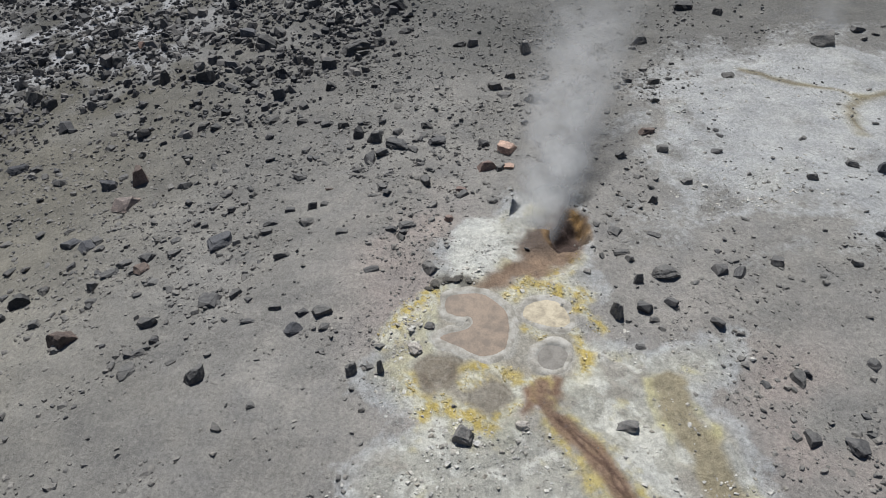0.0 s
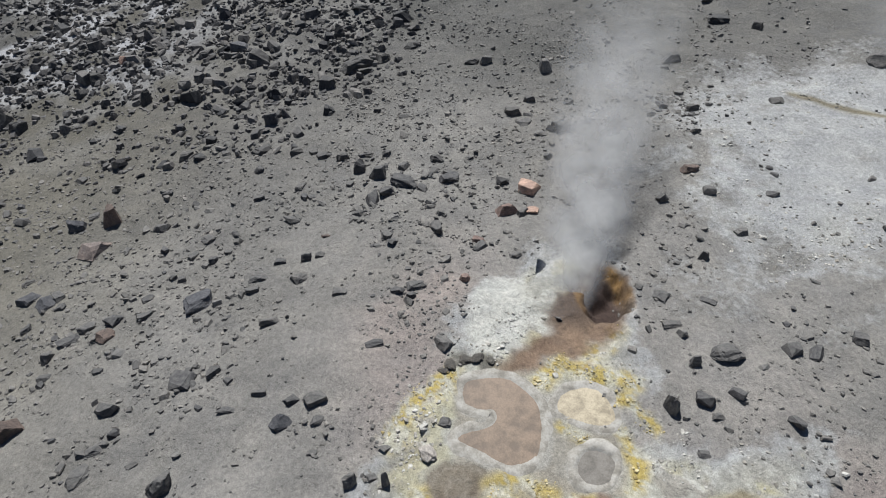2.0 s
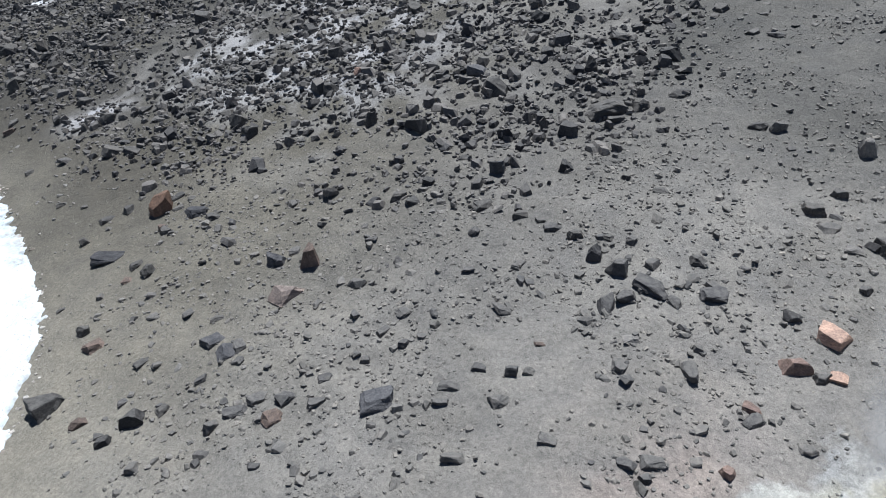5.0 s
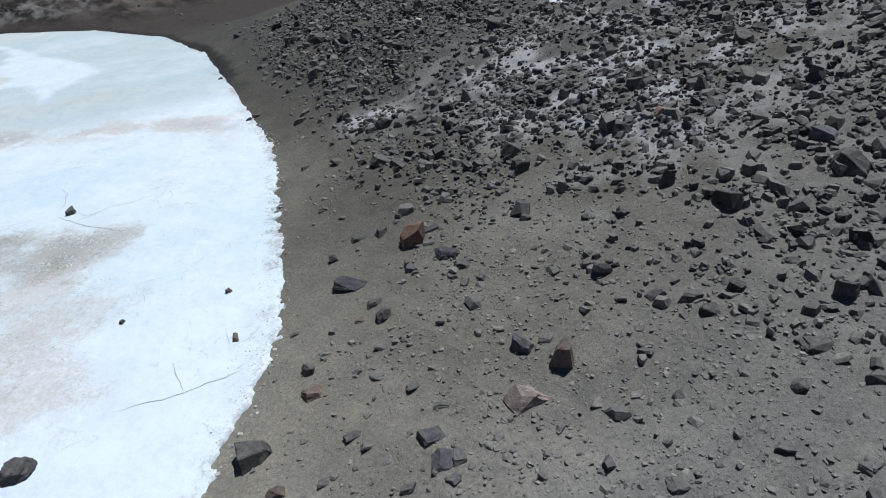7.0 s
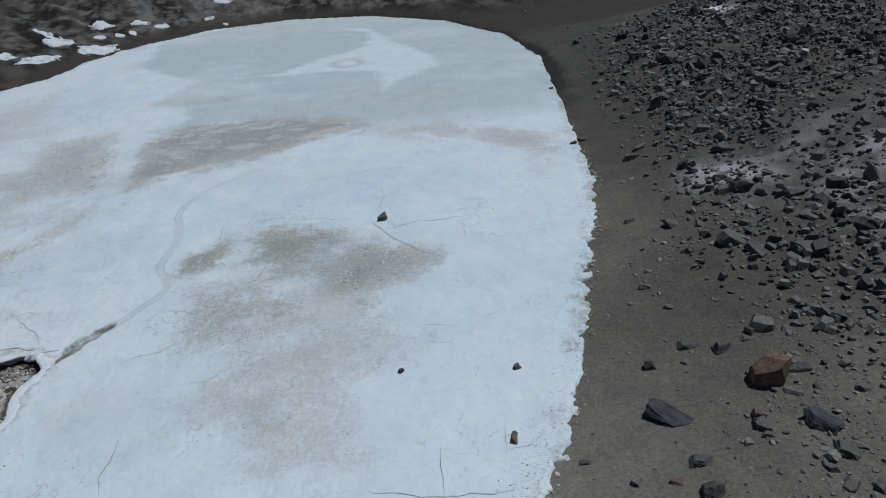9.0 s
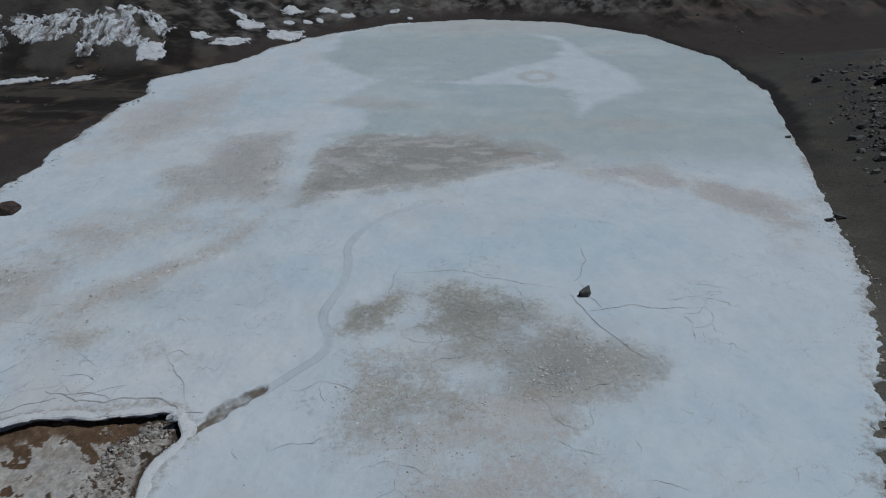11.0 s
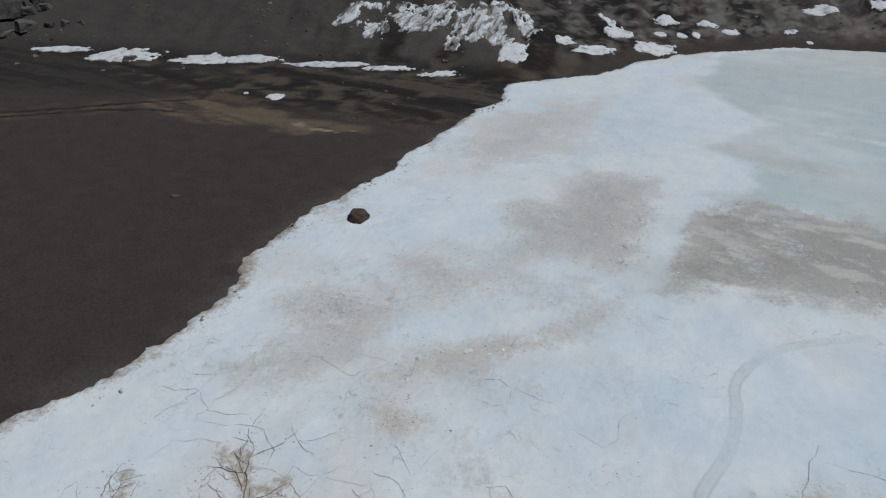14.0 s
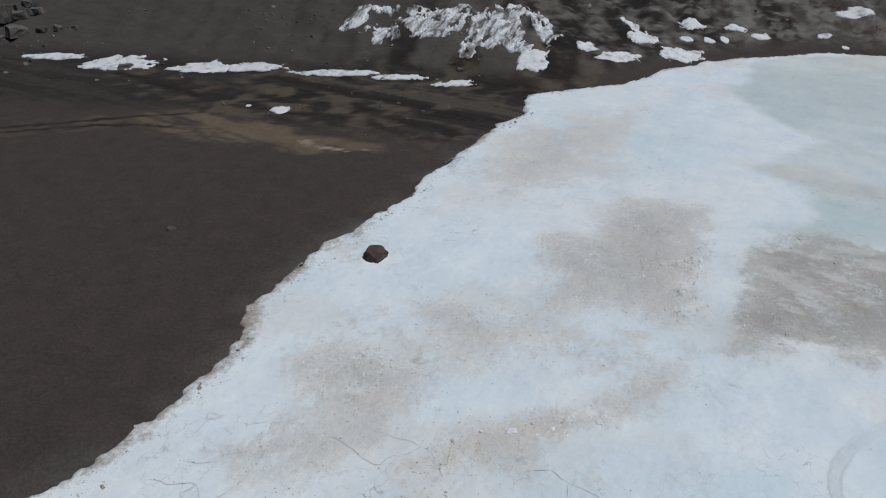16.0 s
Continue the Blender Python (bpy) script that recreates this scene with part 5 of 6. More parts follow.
rock("D", 12.90, -7.10, 0.50, 0.40, 0.75, -87)
rock("D", 12.47, -7.79, 0.70, 0.56, 0.50, -91)
rock("D", 12.00, -8.88, 1.19, 0.75, 0.24, -114)
rock("D", 12.09, -10.28, 0.87, 0.70, 0.27, -77)
rock("D", 11.61, -9.44, 0.41, 0.33, 0.19, -118)
rock("D", 13.33, -9.78, 0.57, 0.45, 0.23, -96)
rock("D", 13.72, -6.34, 0.55, 0.44, 0.29, -65)
rock("D", 12.11, -5.02, 0.40, 0.32, 0.15, -94)
rock("D", 14.51, -4.33, 0.58, 0.46, 0.20, -64)
rock("D", 14.74, -3.08, 0.81, 0.63, 0.20, -49)
rock("D", 14.86, 0.30, 0.64, 0.51, 0.32, -55)
rock("D", 14.63, -0.49, 0.66, 0.53, 0.21, -49)
rock("D", 15.75, -0.58, 0.49, 0.39, 0.35, -85)
rock("B", 16.77, -2.82, 0.64, 0.52, 0.50, -76)
rock("D", 17.10, -5.21, 0.56, 0.45, 0.40, -98)
rock("D", 21.56, -5.62, 1.72, 1.37, 0.66, -66)
rock("D", 22.38, -0.74, 1.13, 0.90, 0.83, -82)
rock("B", 24.02, 0.68, 1.01, 0.81, 0.54, -73)
rock("L", 20.50, 2.34, 0.70, 0.56, 0.49, -39)
rock("D", 19.49, 3.87, 0.60, 0.48, 0.76, -42)
rock("D", 18.42, 9.59, 0.82, 0.66, 0.62, -24)
rock("D", 22.07, 7.32, 0.90, 0.72, 0.60, -58)
rock("D", 9.84, 7.50, 0.61, 0.49, 0.42, -24)
rock("D", 24.70, -4.29, 0.64, 0.51, 0.72, -82)
rock("D", 25.79, -2.07, 0.77, 0.62, 0.47, -87)
rock("D", 25.92, -7.31, 1.01, 0.81, 0.56, -92)
rock("D", 16.85, -7.23, 0.44, 0.35, 0.19, -104)
rock("D", 16.36, -8.42, 0.61, 0.35, 0.11, -96)
rock("D", 21.98, -6.84, 0.84, 0.68, 0.37, -62)
rock("D", 20.85, -6.08, 0.81, 0.62, 0.20, -61)
rock("D", 28.39, -5.56, 0.66, 0.53, 0.44, -78)
rock("P", 23.51, 6.59, 0.76, 0.61, 0.33, -59)
rock("O", 13.1, 10.15, 1.0, 0.85, 0.85, -55, None, "", 9)
rock("K", 10.39, 10.2, 1.45, 0.8, 0.34, -59)
rock("K", 13.18, 8.15, 1.1, 0.8, 0.3, -64)
rock("D", 12.92, 11.76, 0.62, 0.50, 0.31, -28)
rock("D", 12.38, 12.51, 0.82, 0.56, 0.18, -20)
rock("D", 14.39, 12.04, 0.61, 0.49, 0.18, -52)
rock("D", 13.99, 10.07, 0.60, 0.48, 0.17, -34)
rock("D", 13.68, 11.75, 0.41, 0.33, 0.10, -30)
rock("R", 12.11, 9.04, 0.43, 0.34, 0.23, -37)
rock("D", 11.84, 8.40, 0.48, 0.32, 0.10, -40)
rock("D", 10.08, 8.44, 0.56, 0.44, 0.21, -29)
rock("R", 9.36, 8.14, 0.51, 0.37, 0.13, -47)
rock("D", 12.86, 7.16, 0.73, 0.58, 0.20, -45)
rock("D", 13.03, 15.98, 0.55, 0.41, 0.13, -45)
rock("D", 12.96, 14.45, 0.44, 0.32, 0.10, -37)
rock("D", 10.95, 12.21, 0.39, 0.32, 0.34, -22)
rock("D", 7.81, 9.79, 0.41, 0.22, 0.08, -20)
rock("D", 14.63, 8.62, 0.41, 0.33, 0.11, -65)
rock("D", 15.95, 11.80, 0.51, 0.41, 0.16, -26)
rock("D", 15.03, 20.79, 0.65, 0.52, 0.17, -24)
rock("D", 19.09, 23.36, 0.57, 0.45, 0.49, -32)
rock("D", 18.29, 21.06, 0.53, 0.42, 0.22, -62)
rock("R", 18.22, 26.62, 0.79, 0.63, 0.34, -29)
rock("D", 22.32, 31.29, 0.78, 0.62, 0.91, -45)
rock("D", 25.80, 40.06, 1.21, 0.97, 0.83, -22)
rock("D", 26.31, 50.53, 0.72, 0.58, 0.51, -27)
rock("D", 26.44, 34.49, 0.79, 0.63, 0.65, -19)
rock("D", 28.31, 34.44, 1.04, 0.83, 0.54, -30)
rock("W", 30.99, 30.33, 0.77, 0.62, 0.34, -28)
rock("D", 17.85, 31.38, 0.61, 0.49, 0.16, -34)
rock("D", 12.83, 20.20, 0.48, 0.36, 0.12, -21)
rock("D", 17.94, 34.80, 0.88, 0.70, 0.22, -12)
rock("D", -57.44, 49.51, 1.61, 1.29, 0.50, 71)
rock("D", -30.59, 30.91, 0.54, 0.43, 0.14, 46)
rock("D", -77.85, 51.53, 2.80, 2.24, 1.74, 78)
rock("D", -73.29, 50.45, 2.36, 1.89, 1.36, 79)
rock("D", -79.22, 53.21, 2.07, 1.65, 0.91, 70)
rock("D", -74.86, 48.89, 1.79, 1.43, 0.68, 85)
rock("D", -76.58, 53.57, 1.24, 0.99, 0.81, 82)
for _x, _y, _w, _t in ((-80.5, 50.2, 2.2, 10), (-76.3, 52.6, 1.6, 60), (-82, 52.2, 1.9, 120), (-72.0, 51.9, 1.1, 200), (-75.2, 54.2, 1.4, 33), (-70.4, 52.6, 0.9, 75), (-79.0, 55.6, 1.7, 140), (-68.9, 53.4, 0.7, 20)):
    rock("D", _x, _y, _w, _w * 0.8, _w * 0.6, _t)
ON_ICE = "dark rock lying on the white lake ice"
rock("D", 5.15, 25.4, 0.66, 0.45, 0.34, 20, 0.07, ON_ICE)
rock("D", 3.9, 14.85, 0.24, 0.2, 0.16, 50, 0.07, ON_ICE)
rock("R", 7.43, 13.88, 0.3, 0.22, 0.16, 10, 0.07, ON_ICE)
rock("R", 6.3, 11.2, 0.26, 0.5, 0.16, -20, 0.07, ON_ICE)
rock("D", -0.36, 10.08, 1.0, 0.95, 0.52, 30, 0.07, "dark grey boulder standing on the lake ice", 26)
rock("N", -20.95, 33.15, 1.15, 1.0, 0.75, 15, 0.07, "dark brown boulder on the ice beside black sand", 24)
rock("D", 17.2, 31.1, 0.5, 0.35, 0.25, 0, 0.05, ON_ICE)
rock("D", 20.3, 41.6, 0.4, 0.25, 0.2, 0, 0.05, ON_ICE)


# ---- hot pools ----
def part(name, bm, mat, parent, label=""):
    me = bpy.data.meshes.new(name)
    bm.to_mesh(me)
    bm.free()
    me.materials.append(mat)
    ob = new(name, me)
    ob.parent = parent
    if label:
        ob["label"] = label
    return ob


def mud_material(name, colour, rough):
    def build(nt, p):
        a, b = noise_node(nt, 3, 5, 0.6), noise_node(nt, 24, 4, 0.6)
        c = mix(nt, colour, ramp(nt, a.outputs[0], [(0.38, (0.62, 0.6, 0.56)), (0.5, (0.94, 0.93, 0.9)), (0.62, (1.22, 1.22, 1.22))]), 0.9, "MULTIPLY")
        c = mix(nt, c, ramp(nt, b.outputs[0], [(0.35, (0.85, 0.85, 0.85)), (0.65, (1.1, 1.1, 1.1))]), 0.8, "MULTIPLY")
        nt.links.new(c, p.inputs["Base Color"])
        p.inputs["Roughness"].default_value = rough
        bump(nt, p, [(a.outputs[0], 0.02), (b.outputs[0], 0.006)], strength=0.4)
    return material(name, build)


SINTER = mud_material("grey_sinter", (0.34, 0.322, 0.285), 0.9)


def smooth_outline(poly, count):
    """Even points along a rounded closed line through the corners."""
    out, n = [], len(poly)
    for k in range(count):
        t = k * n / count
        i, f = int(t), t - int(t)
        p = [Vector(poly[(i + q) % n]) for q in (-1, 0, 1, 2)]
        v = 0.5 * (2 * p[1] + (p[2] - p[0]) * f + (2 * p[0] - 5 * p[1] + 4 * p[2] - p[3]) * f * f + (3 * p[1] - p[0] - 3 * p[2] + p[3]) * f ** 3)
        out.append(v + Vector((noise.noise(Vector((v.x * 5, v.y * 5, 1))), noise.noise(Vector((v.x * 5, v.y * 5, 9))))) * 0.03)
    return out


def hot_pool(poly, colour, label, seed, rim=0.05, wide=0.1, sheen=0.6):
    """A mud pool: its surface with faint rings, and a low crumbling rim of sinter round it."""
    m = Vector(middle(poly))
    base = [level for q, level in POOLS if q is poly][0]
    pool = tagged(new("mud_pool"), label, "mud pool", "hot mud pools")
    pool.location = (m.x, m.y, base)
    line = [v - m for v in smooth_outline(poly, 80)]
    bm = bmesh.new()
    ring = [bm.verts.new((v.x, v.y, BASIN_Z[1] * v.x + BASIN_Z[2] * v.y)) for v in line]
    bmesh.ops.triangle_fill(bm, use_beauty=True, edges=[bm.edges.new((ring[i - 1], ring[i])) for i in range(80)], normal=(0, 0, 1))
    part("mud_surface", bm, mud_material("mud", colour, sheen), pool)
    bm = bmesh.new()
    rows = []
    area = sum(line[i - 1].x * line[i].y - line[i].x * line[i - 1].y for i in range(80))
    out = []
    for i in range(80):
        d = (line[(i + 2) % 80] - line[i - 2]).normalized()
        out.append(Vector((d.y, -d.x)) if area > 0 else Vector((-d.y, d.x)))
    for grow, h in ((-0.06, -0.3), (-0.03, 0.15), (0.0, 0.5), (0.02, 0.8), (0.4, 1.0), (0.8, 0.5), (1.3, -0.6)):
        ring = []
        for v, o in zip(line, out):
            n = noise.noise(Vector((v.x * 3, v.y * 3, seed + 0.5)))
            d = grow * wide * (1 + 0.8 * n) if grow > 0.1 else grow
            p = v + o * d
            ground = float(ground_z(np.array([m.x + p.x]), np.array([m.y + p.y]))[0]) - base if grow > 0.2 else BASIN_Z[1] * p.x + BASIN_Z[2] * p.y
            ring.append(bm.verts.new((p.x, p.y, ground + h * rim * (0.75 + 0.9 * n + 0.5 * noise.noise(Vector((v.x * 11, v.y * 11, seed)))) - (0.03 if grow > 1 else 0))))
        rows.append(ring)
    for a, b in zip(rows, rows[1:]):
        for i in range(80):
            bm.faces.new((a[i], b[i], b[(i + 1) % 80], a[(i + 1) % 80])).smooth = True
    bmesh.ops.recalc_face_normals(bm, faces=bm.faces[:])
    part("rim", bm, SINTER, pool, "grey sinter rim round the mud")
    return pool


hot_pool(POOL_BROWN, (0.175, 0.12, 0.074), "bubbling pinkish brown mud pool with a grey rim", 1, 0.02, 0.2)
hot_pool(POOL_CREAM, (0.38, 0.32, 0.215), "cream-coloured mud pool with a grey rim", 3, 0.02, 0.18)
hot_pool(POOL_ROUND, (0.145, 0.13, 0.108), "round grey mud pool inside a raised rim", 4, 0.05, 0.2)
scatter("sulphur_lumps", "crumbly yellow sulphur lumps round the mud pools", 22000, (-1.6, 5.6, -15.6, -9.0),
        lambda x, y, s: np.max([1 - step(line_dist(x, y, pts) + 0.1 * fbm(x, y, 0.5, 3, 49), 0.4 * wide, 1.2 * wide) for pts, wide in SULPHUR], axis=0)
        * step(np.min([sdf(x, y, q) for q in (POOL_BROWN, POOL_CREAM, POOL_ROUND, POOL_LOW, POOL_MID)], axis=0), 0.02, 0.1) * np.clip(0.4 + 1.2 * fbm(x, y, 0.6, 3, 50), 0, 1), (0.015, 0.014, 0.07), SULPHUR_LUMP, 8, (0.3, 0.6), 0)
# lumps of dark pitted crust at the head of the basin, a white mound beside it
for _x, _y, _w, _t in ((3.93, -10.75, 0.5, 20), (4.08, -11.1, 0.5, 70), (4.12, -11.4, 0.45, 140), (4.05, -11.72, 0.32, 200), (3.75, -10.6, 0.35, 250)):
    rock("C", _x, _y, _w, _w * 0.7, _w * 0.24, _t, None, "dark pitted crust lump beside the mud pool", 22)
rock("W", 1.6, -10.35, 0.6, 0.4, 0.2, 30, None, "white sinter mound at the mud pool's edge", 24)
rock("W", -0.63, -13.08, 0.4, 0.35, 0.16, 80, None, "white sinter mound at the mud pool's edge", 24)


# ---- steam ----
def _steam(nt, p):
    out = nt.nodes["Material Output"]
    nt.nodes.remove(p)
    veil = nt.nodes.new("ShaderNodeAttribute")
    veil.attribute_name = "veil"
    n = noise_node(nt, 0.75, 4, 0.5)
    r = ramp(nt, n.outputs[0], [(0.28, (0, 0, 0)), (0.75, (1, 1, 1))])
    m = nt.nodes.new("ShaderNodeMath")
    m.operation = "MULTIPLY"
    nt.links.new(veil.outputs["Fac"], m.inputs[0])
    nt.links.new(r, m.inputs[1])
    d, tl, add, tr, ms = (nt.nodes.new("ShaderNode" + k) for k in ("BsdfDiffuse", "BsdfTranslucent", "MixShader", "BsdfTransparent", "MixShader"))
    d.inputs[0].default_value = tl.inputs[0].default_value = (0.72, 0.715, 0.7, 1)
    nt.links.new(d.outputs[0], add.inputs[1])
    nt.links.new(tl.outputs[0], add.inputs[2])
    nt.links.new(m.outputs[0], ms.inputs[0])
    nt.links.new(tr.outputs[0], ms.inputs[1])
    nt.links.new(add.outputs[0], ms.inputs[2])
    nt.links.new(ms.outputs[0], out.inputs[0])


STEAM = material("steam", _steam)


def steam(x, y, z, drift, length, start, spread, strength, label, seed, veils=4):
    """A drifting plume: wavy veils of vapour one behind another."""
    plume = tagged(new("steam_plume"), label, "steam")
    plume.location = (x, y, z)
    for k in range(veils):
        nu, nv = 22, 56
        co, alpha = [], []
        for j in range(nv):
            v = j / (nv - 1)
            h = v * length
            half = start + spread * v ** 0.8
            for i in range(nu):
                u = 2 * i / (nu - 1) - 1
                wave = noise.fractal(Vector((u * 0.9, h * 0.5, seed + k * 9.3)), 0.8, 2.0, 4)
                sway = noise.noise(Vector((h * 0.35, seed, k * 2.1))) * 0.35 * v
                bow = 0.5 * half * (1 - u * u) * (1 if k % 2 else -1)
                co.append((drift[0] * h + bow + 0.3 * half * wave, drift[1] * h + u * half + sway, h + 0.25 * wave))
                edge = max(0.0, 1 - u * u) ** 2.2
                alpha.append(strength * edge * min(1, v * 6 + 0.01) * (1 - v) ** 0.9)
        faces = [(j * nu + i, j * nu + i + 1, (j + 1) * nu + i + 1, (j + 1) * nu + i) for j in range(nv - 1) for i in range(nu - 1)]
        me = bpy.data.meshes.new("vapour")
        me.from_pydata(co, [], faces)
        me.polygons.foreach_set("use_smooth", np.ones(len(faces), bool))
        me.attributes.new("veil", "FLOAT", "POINT").data.foreach_set("value", np.array(alpha, np.float32))
        me.materials.append(STEAM)
        ob = new("vapour", me)
        ob.parent = plume


steam(6.1, -13.75, 1.75, (1.6, -0.48), 6.5, 0.75, 2.1, 1.3, "grey-white steam plume rising from the vent", 3)
steam(5.7, -13.5, 1.8, (0.4, 0.1), 1.8, 0.7, 0.5, 0.45, "low steam drifting over the brown mud run", 5, 1)
steam(18.6, -27.6, 4.0, (1.2, -0.3), 3.0, 0.5, 1.2, 0.45, "thin steam drifting from a far vent", 8)


# ---- snow and ice on the crater wall ----
def _snow(nt, p):
    a, b = noise_node(nt, 1.6, 6, 0.65), noise_node(nt, 12, 4, 0.6)
    c = ramp(nt, a.outputs[0], [(0.3, (0.22, 0.22, 0.21)), (0.46, (0.55, 0.57, 0.59)), (0.75, (0.68, 0.69, 0.7))])
    nt.links.new(c, p.inputs["Base Color"])
    p.inputs["Roughness"].default_value = 0.7
    bump(nt, p, [(a.outputs[0], 0.1), (b.outputs[0], 0.02)], strength=0.5)


def _dirty_snow(nt, p):
    """Old wall ice with dark grooves running down the slope."""
    where, turn = nt.nodes.new("ShaderNodeTexCoord"), nt.nodes.new("ShaderNodeMapping")
    turn.inputs["Rotation"].default_value, turn.inputs["Scale"].default_value = (0, 0, radians(-20)), (1.0, 0.3, 0.3)
    nt.links.new(where.outputs["Object"], turn.inputs["Vector"])
    n, g = node(nt, "ShaderNodeTexNoise", Scale=1.5, Detail=7.0, Roughness=0.65, Distortion=0.6), noise_node(nt, 5, 6, 0.7)
    nt.links.new(turn.outputs[0], n.inputs["Vector"])
    c = ramp(nt, n.outputs[0], [(0.4, (0.68, 0.71, 0.74)), (0.51, (0.5, 0.52, 0.54)), (0.56, (0.2, 0.19, 0.175)), (0.66, (0.07, 0.065, 0.06))])
    c = mix(nt, c, ramp(nt, g.outputs[0], [(0.34, (0.45, 0.45, 0.45)), (0.55, (1.05, 1.05, 1.05))]), 0.8, "MULTIPLY")
    nt.links.new(c, p.inputs["Base Color"])
    p.inputs["Roughness"].default_value = 0.7
    bump(nt, p, [(n.outputs[0], 0.35), (g.outputs[0], 0.08)], strength=0.7)


DIRTY_SNOW = material("dirty_wall_ice", _dirty_snow)
SNOW = material("old_snow", _snow)
_snows = [0]


def snow_patch(x, y, rx, ry, turn, jag=0.0):
    """A bank of old snow with an uneven edge, or (jag) a field of wind-cut ice fins."""
    _snows[0] += 1
    seed = _snows[0]
    rx, ry = (rx * 1.3, ry * 1.25) if jag else (rx, ry)
    n, ca, sa = 64 if jag else 48, math.cos(radians(turn)), math.sin(radians(turn))
    u, v = np.meshgrid(np.linspace(-1.25, 1.25, n), np.linspace(-1.25, 1.25, n))
    px, py = u * rx, v * ry
    wx, wy = x + px * ca - py * sa, y + px * sa + py * ca
    f = np.hypot(u, v) + (0.6 if jag else 0.42) * fbm(px * 1.2, py * (rx / ry) ** 0.6, 0.35 + 0.5 * min(rx, ry), 5, 60 + seed, 0.58 if jag else 0.7)
    thick = (0.06 + 0.03 * min(rx, ry)) * (1 - step(f, 0.8, 1.0)) - 0.3 * step(f, 0.95, 1.04)
    ridge = 1 - np.abs(fbm(px * 1.3 + 0.5 * py, py * 0.5, 0.8, 4, 90 + seed, 0.65))
    holes = step(fbm(px, py * 0.6, 1.0, 4, 130 + seed, 0.65), -0.45, -0.7) if jag else 0.0
    wz = ground_z(wx, wy) + thick + jag * np.clip(ridge - 0.3, 0, 1) ** 1.5 * (1 - step(f, 0.6, 1.0)) - 0.8 * holes
    keep = f < 1.1
    idx = np.arange(n * n).reshape(n, n)
    q = np.stack([idx[:-1, :-1], idx[:-1, 1:], idx[1:, 1:], idx[1:, :-1]], -1)
    q = q[keep[:-1, :-1] | keep[1:, 1:] | keep[:-1, 1:] | keep[1:, :-1]]
    used = np.unique(q)
    back = np.full(n * n, -1)
    back[used] = np.arange(len(used))
    co = np.stack([wx, wy, wz], -1).reshape(-1, 3)[used]
    kind = "serac" if jag else "snow_patch"
    me = bpy.data.meshes.new(kind)
    me.from_pydata(co.tolist(), [], back[q].tolist())
    me.polygons.foreach_set("use_smooth", np.ones(len(q), bool))
    me.materials.append(DIRTY_SNOW if jag else SNOW)
    return tagged(new(kind, me), "jagged white ice fins on the dark crater wall" if jag else "patch of old white snow on dark volcanic sand", "ice" if jag else "snow")


snow_patch(-66.3, 49.0, 3.48, 0.49, 18)
snow_patch(-58.8, 50.0, 3.74, 1.45, 21)
snow_patch(-51.3, 52.1, 2.64, 1.05, 21)
snow_patch(-46.9, 53.8, 2.83, 0.63, 17)
snow_patch(-39.7, 55.4, 3.70, 0.44, 19)
snow_patch(-34.4, 56.6, 2.05, 0.38, 18)
snow_patch(-29.9, 57.0, 1.70, 0.58, 23)
snow_patch(-37.7, 46.4, 0.62, 0.75, 25)
snow_patch(-40.4, 46.3, 0.22, 0.26, 26)
snow_patch(-25.6, 62.4, 1.50, 1.64, 28)
snow_patch(-20.2, 67.4, 1.84, 0.82, 48)
snow_patch(-16.0, 72.3, 2.39, 1.11, 45)
snow_patch(-22.7, 67.2, 0.95, 0.60, 49)
snow_patch(-19.5, 72.7, 1.39, 1.39, 51)
snow_patch(-16.5, 78.3, 1.17, 0.82, 31)
snow_patch(-21.3, 74.6, 0.46, 1.69, 49)
snow_patch(-12.9, 80.0, 0.96, 0.84, 34)
snow_patch(-14.6, 76.5, 0.51, 0.55, 32)
snow_patch(-13.4, 77.3, 0.47, 0.57, 35)
snow_patch(-10.6, 79.8, 0.82, 0.59, 32)
snow_patch(-16.3, 75.5, 0.57, 0.43, 31)
snow_patch(-5.6, 82.6, 0.69, 0.45, 18)
snow_patch(-3.9, 81.1, 0.36, 0.24, 17)
snow_patch(-3.6, 87.6, 1.87, 0.86, 13)
snow_patch(1.9, 89.4, 1.40, 1.07, 14)
snow_patch(4.4, 89.1, 0.73, 0.82, 8)
snow_patch(35.9, 22.3, 1.6, 0.7, 50)
snow_patch(35.6, 45.4, 1.3, 0.8, 20)
snow_patch(-42.7, 63.5, 0.84, 1.80, 14, 0.14)
snow_patch(-39.4, 62.4, 1.13, 1.41, 18, 0.14)
snow_patch(-37.0, 63.8, 1.43, 1.19, 15, 0.14)
snow_patch(-35.1, 63.3, 1.11, 0.60, 17, 0.14)
snow_patch(-34.4, 65.2, 1.28, 1.58, 17, 0.14)
snow_patch(-31.2, 62.2, 0.53, 0.92, 16, 0.14)
snow_patch(-31.2, 65.6, 1.63, 2.52, 17, 0.14)
snow_patch(-29.1, 65.9, 1.07, 3.02, 18, 0.14)
snow_patch(-27.4, 68.2, 0.75, 2.42, 44, 0.14)
snow_patch(-27.0, 63.5, 0.66, 1.09, 19, 0.14)
snow_patch(-37.8, 66.2, 1.17, 0.86, 16, 0.14)
snow_patch(-41.3, 65.4, 0.89, 0.81, 17, 0.14)
snow_patch(-34.6, 67.4, 1.71, 0.80, 17, 0.14)


# ---- cracks and broken ice ----
CRACK = mud_material("shaded_ice_crack", (0.41, 0.41, 0.405), 0.8)


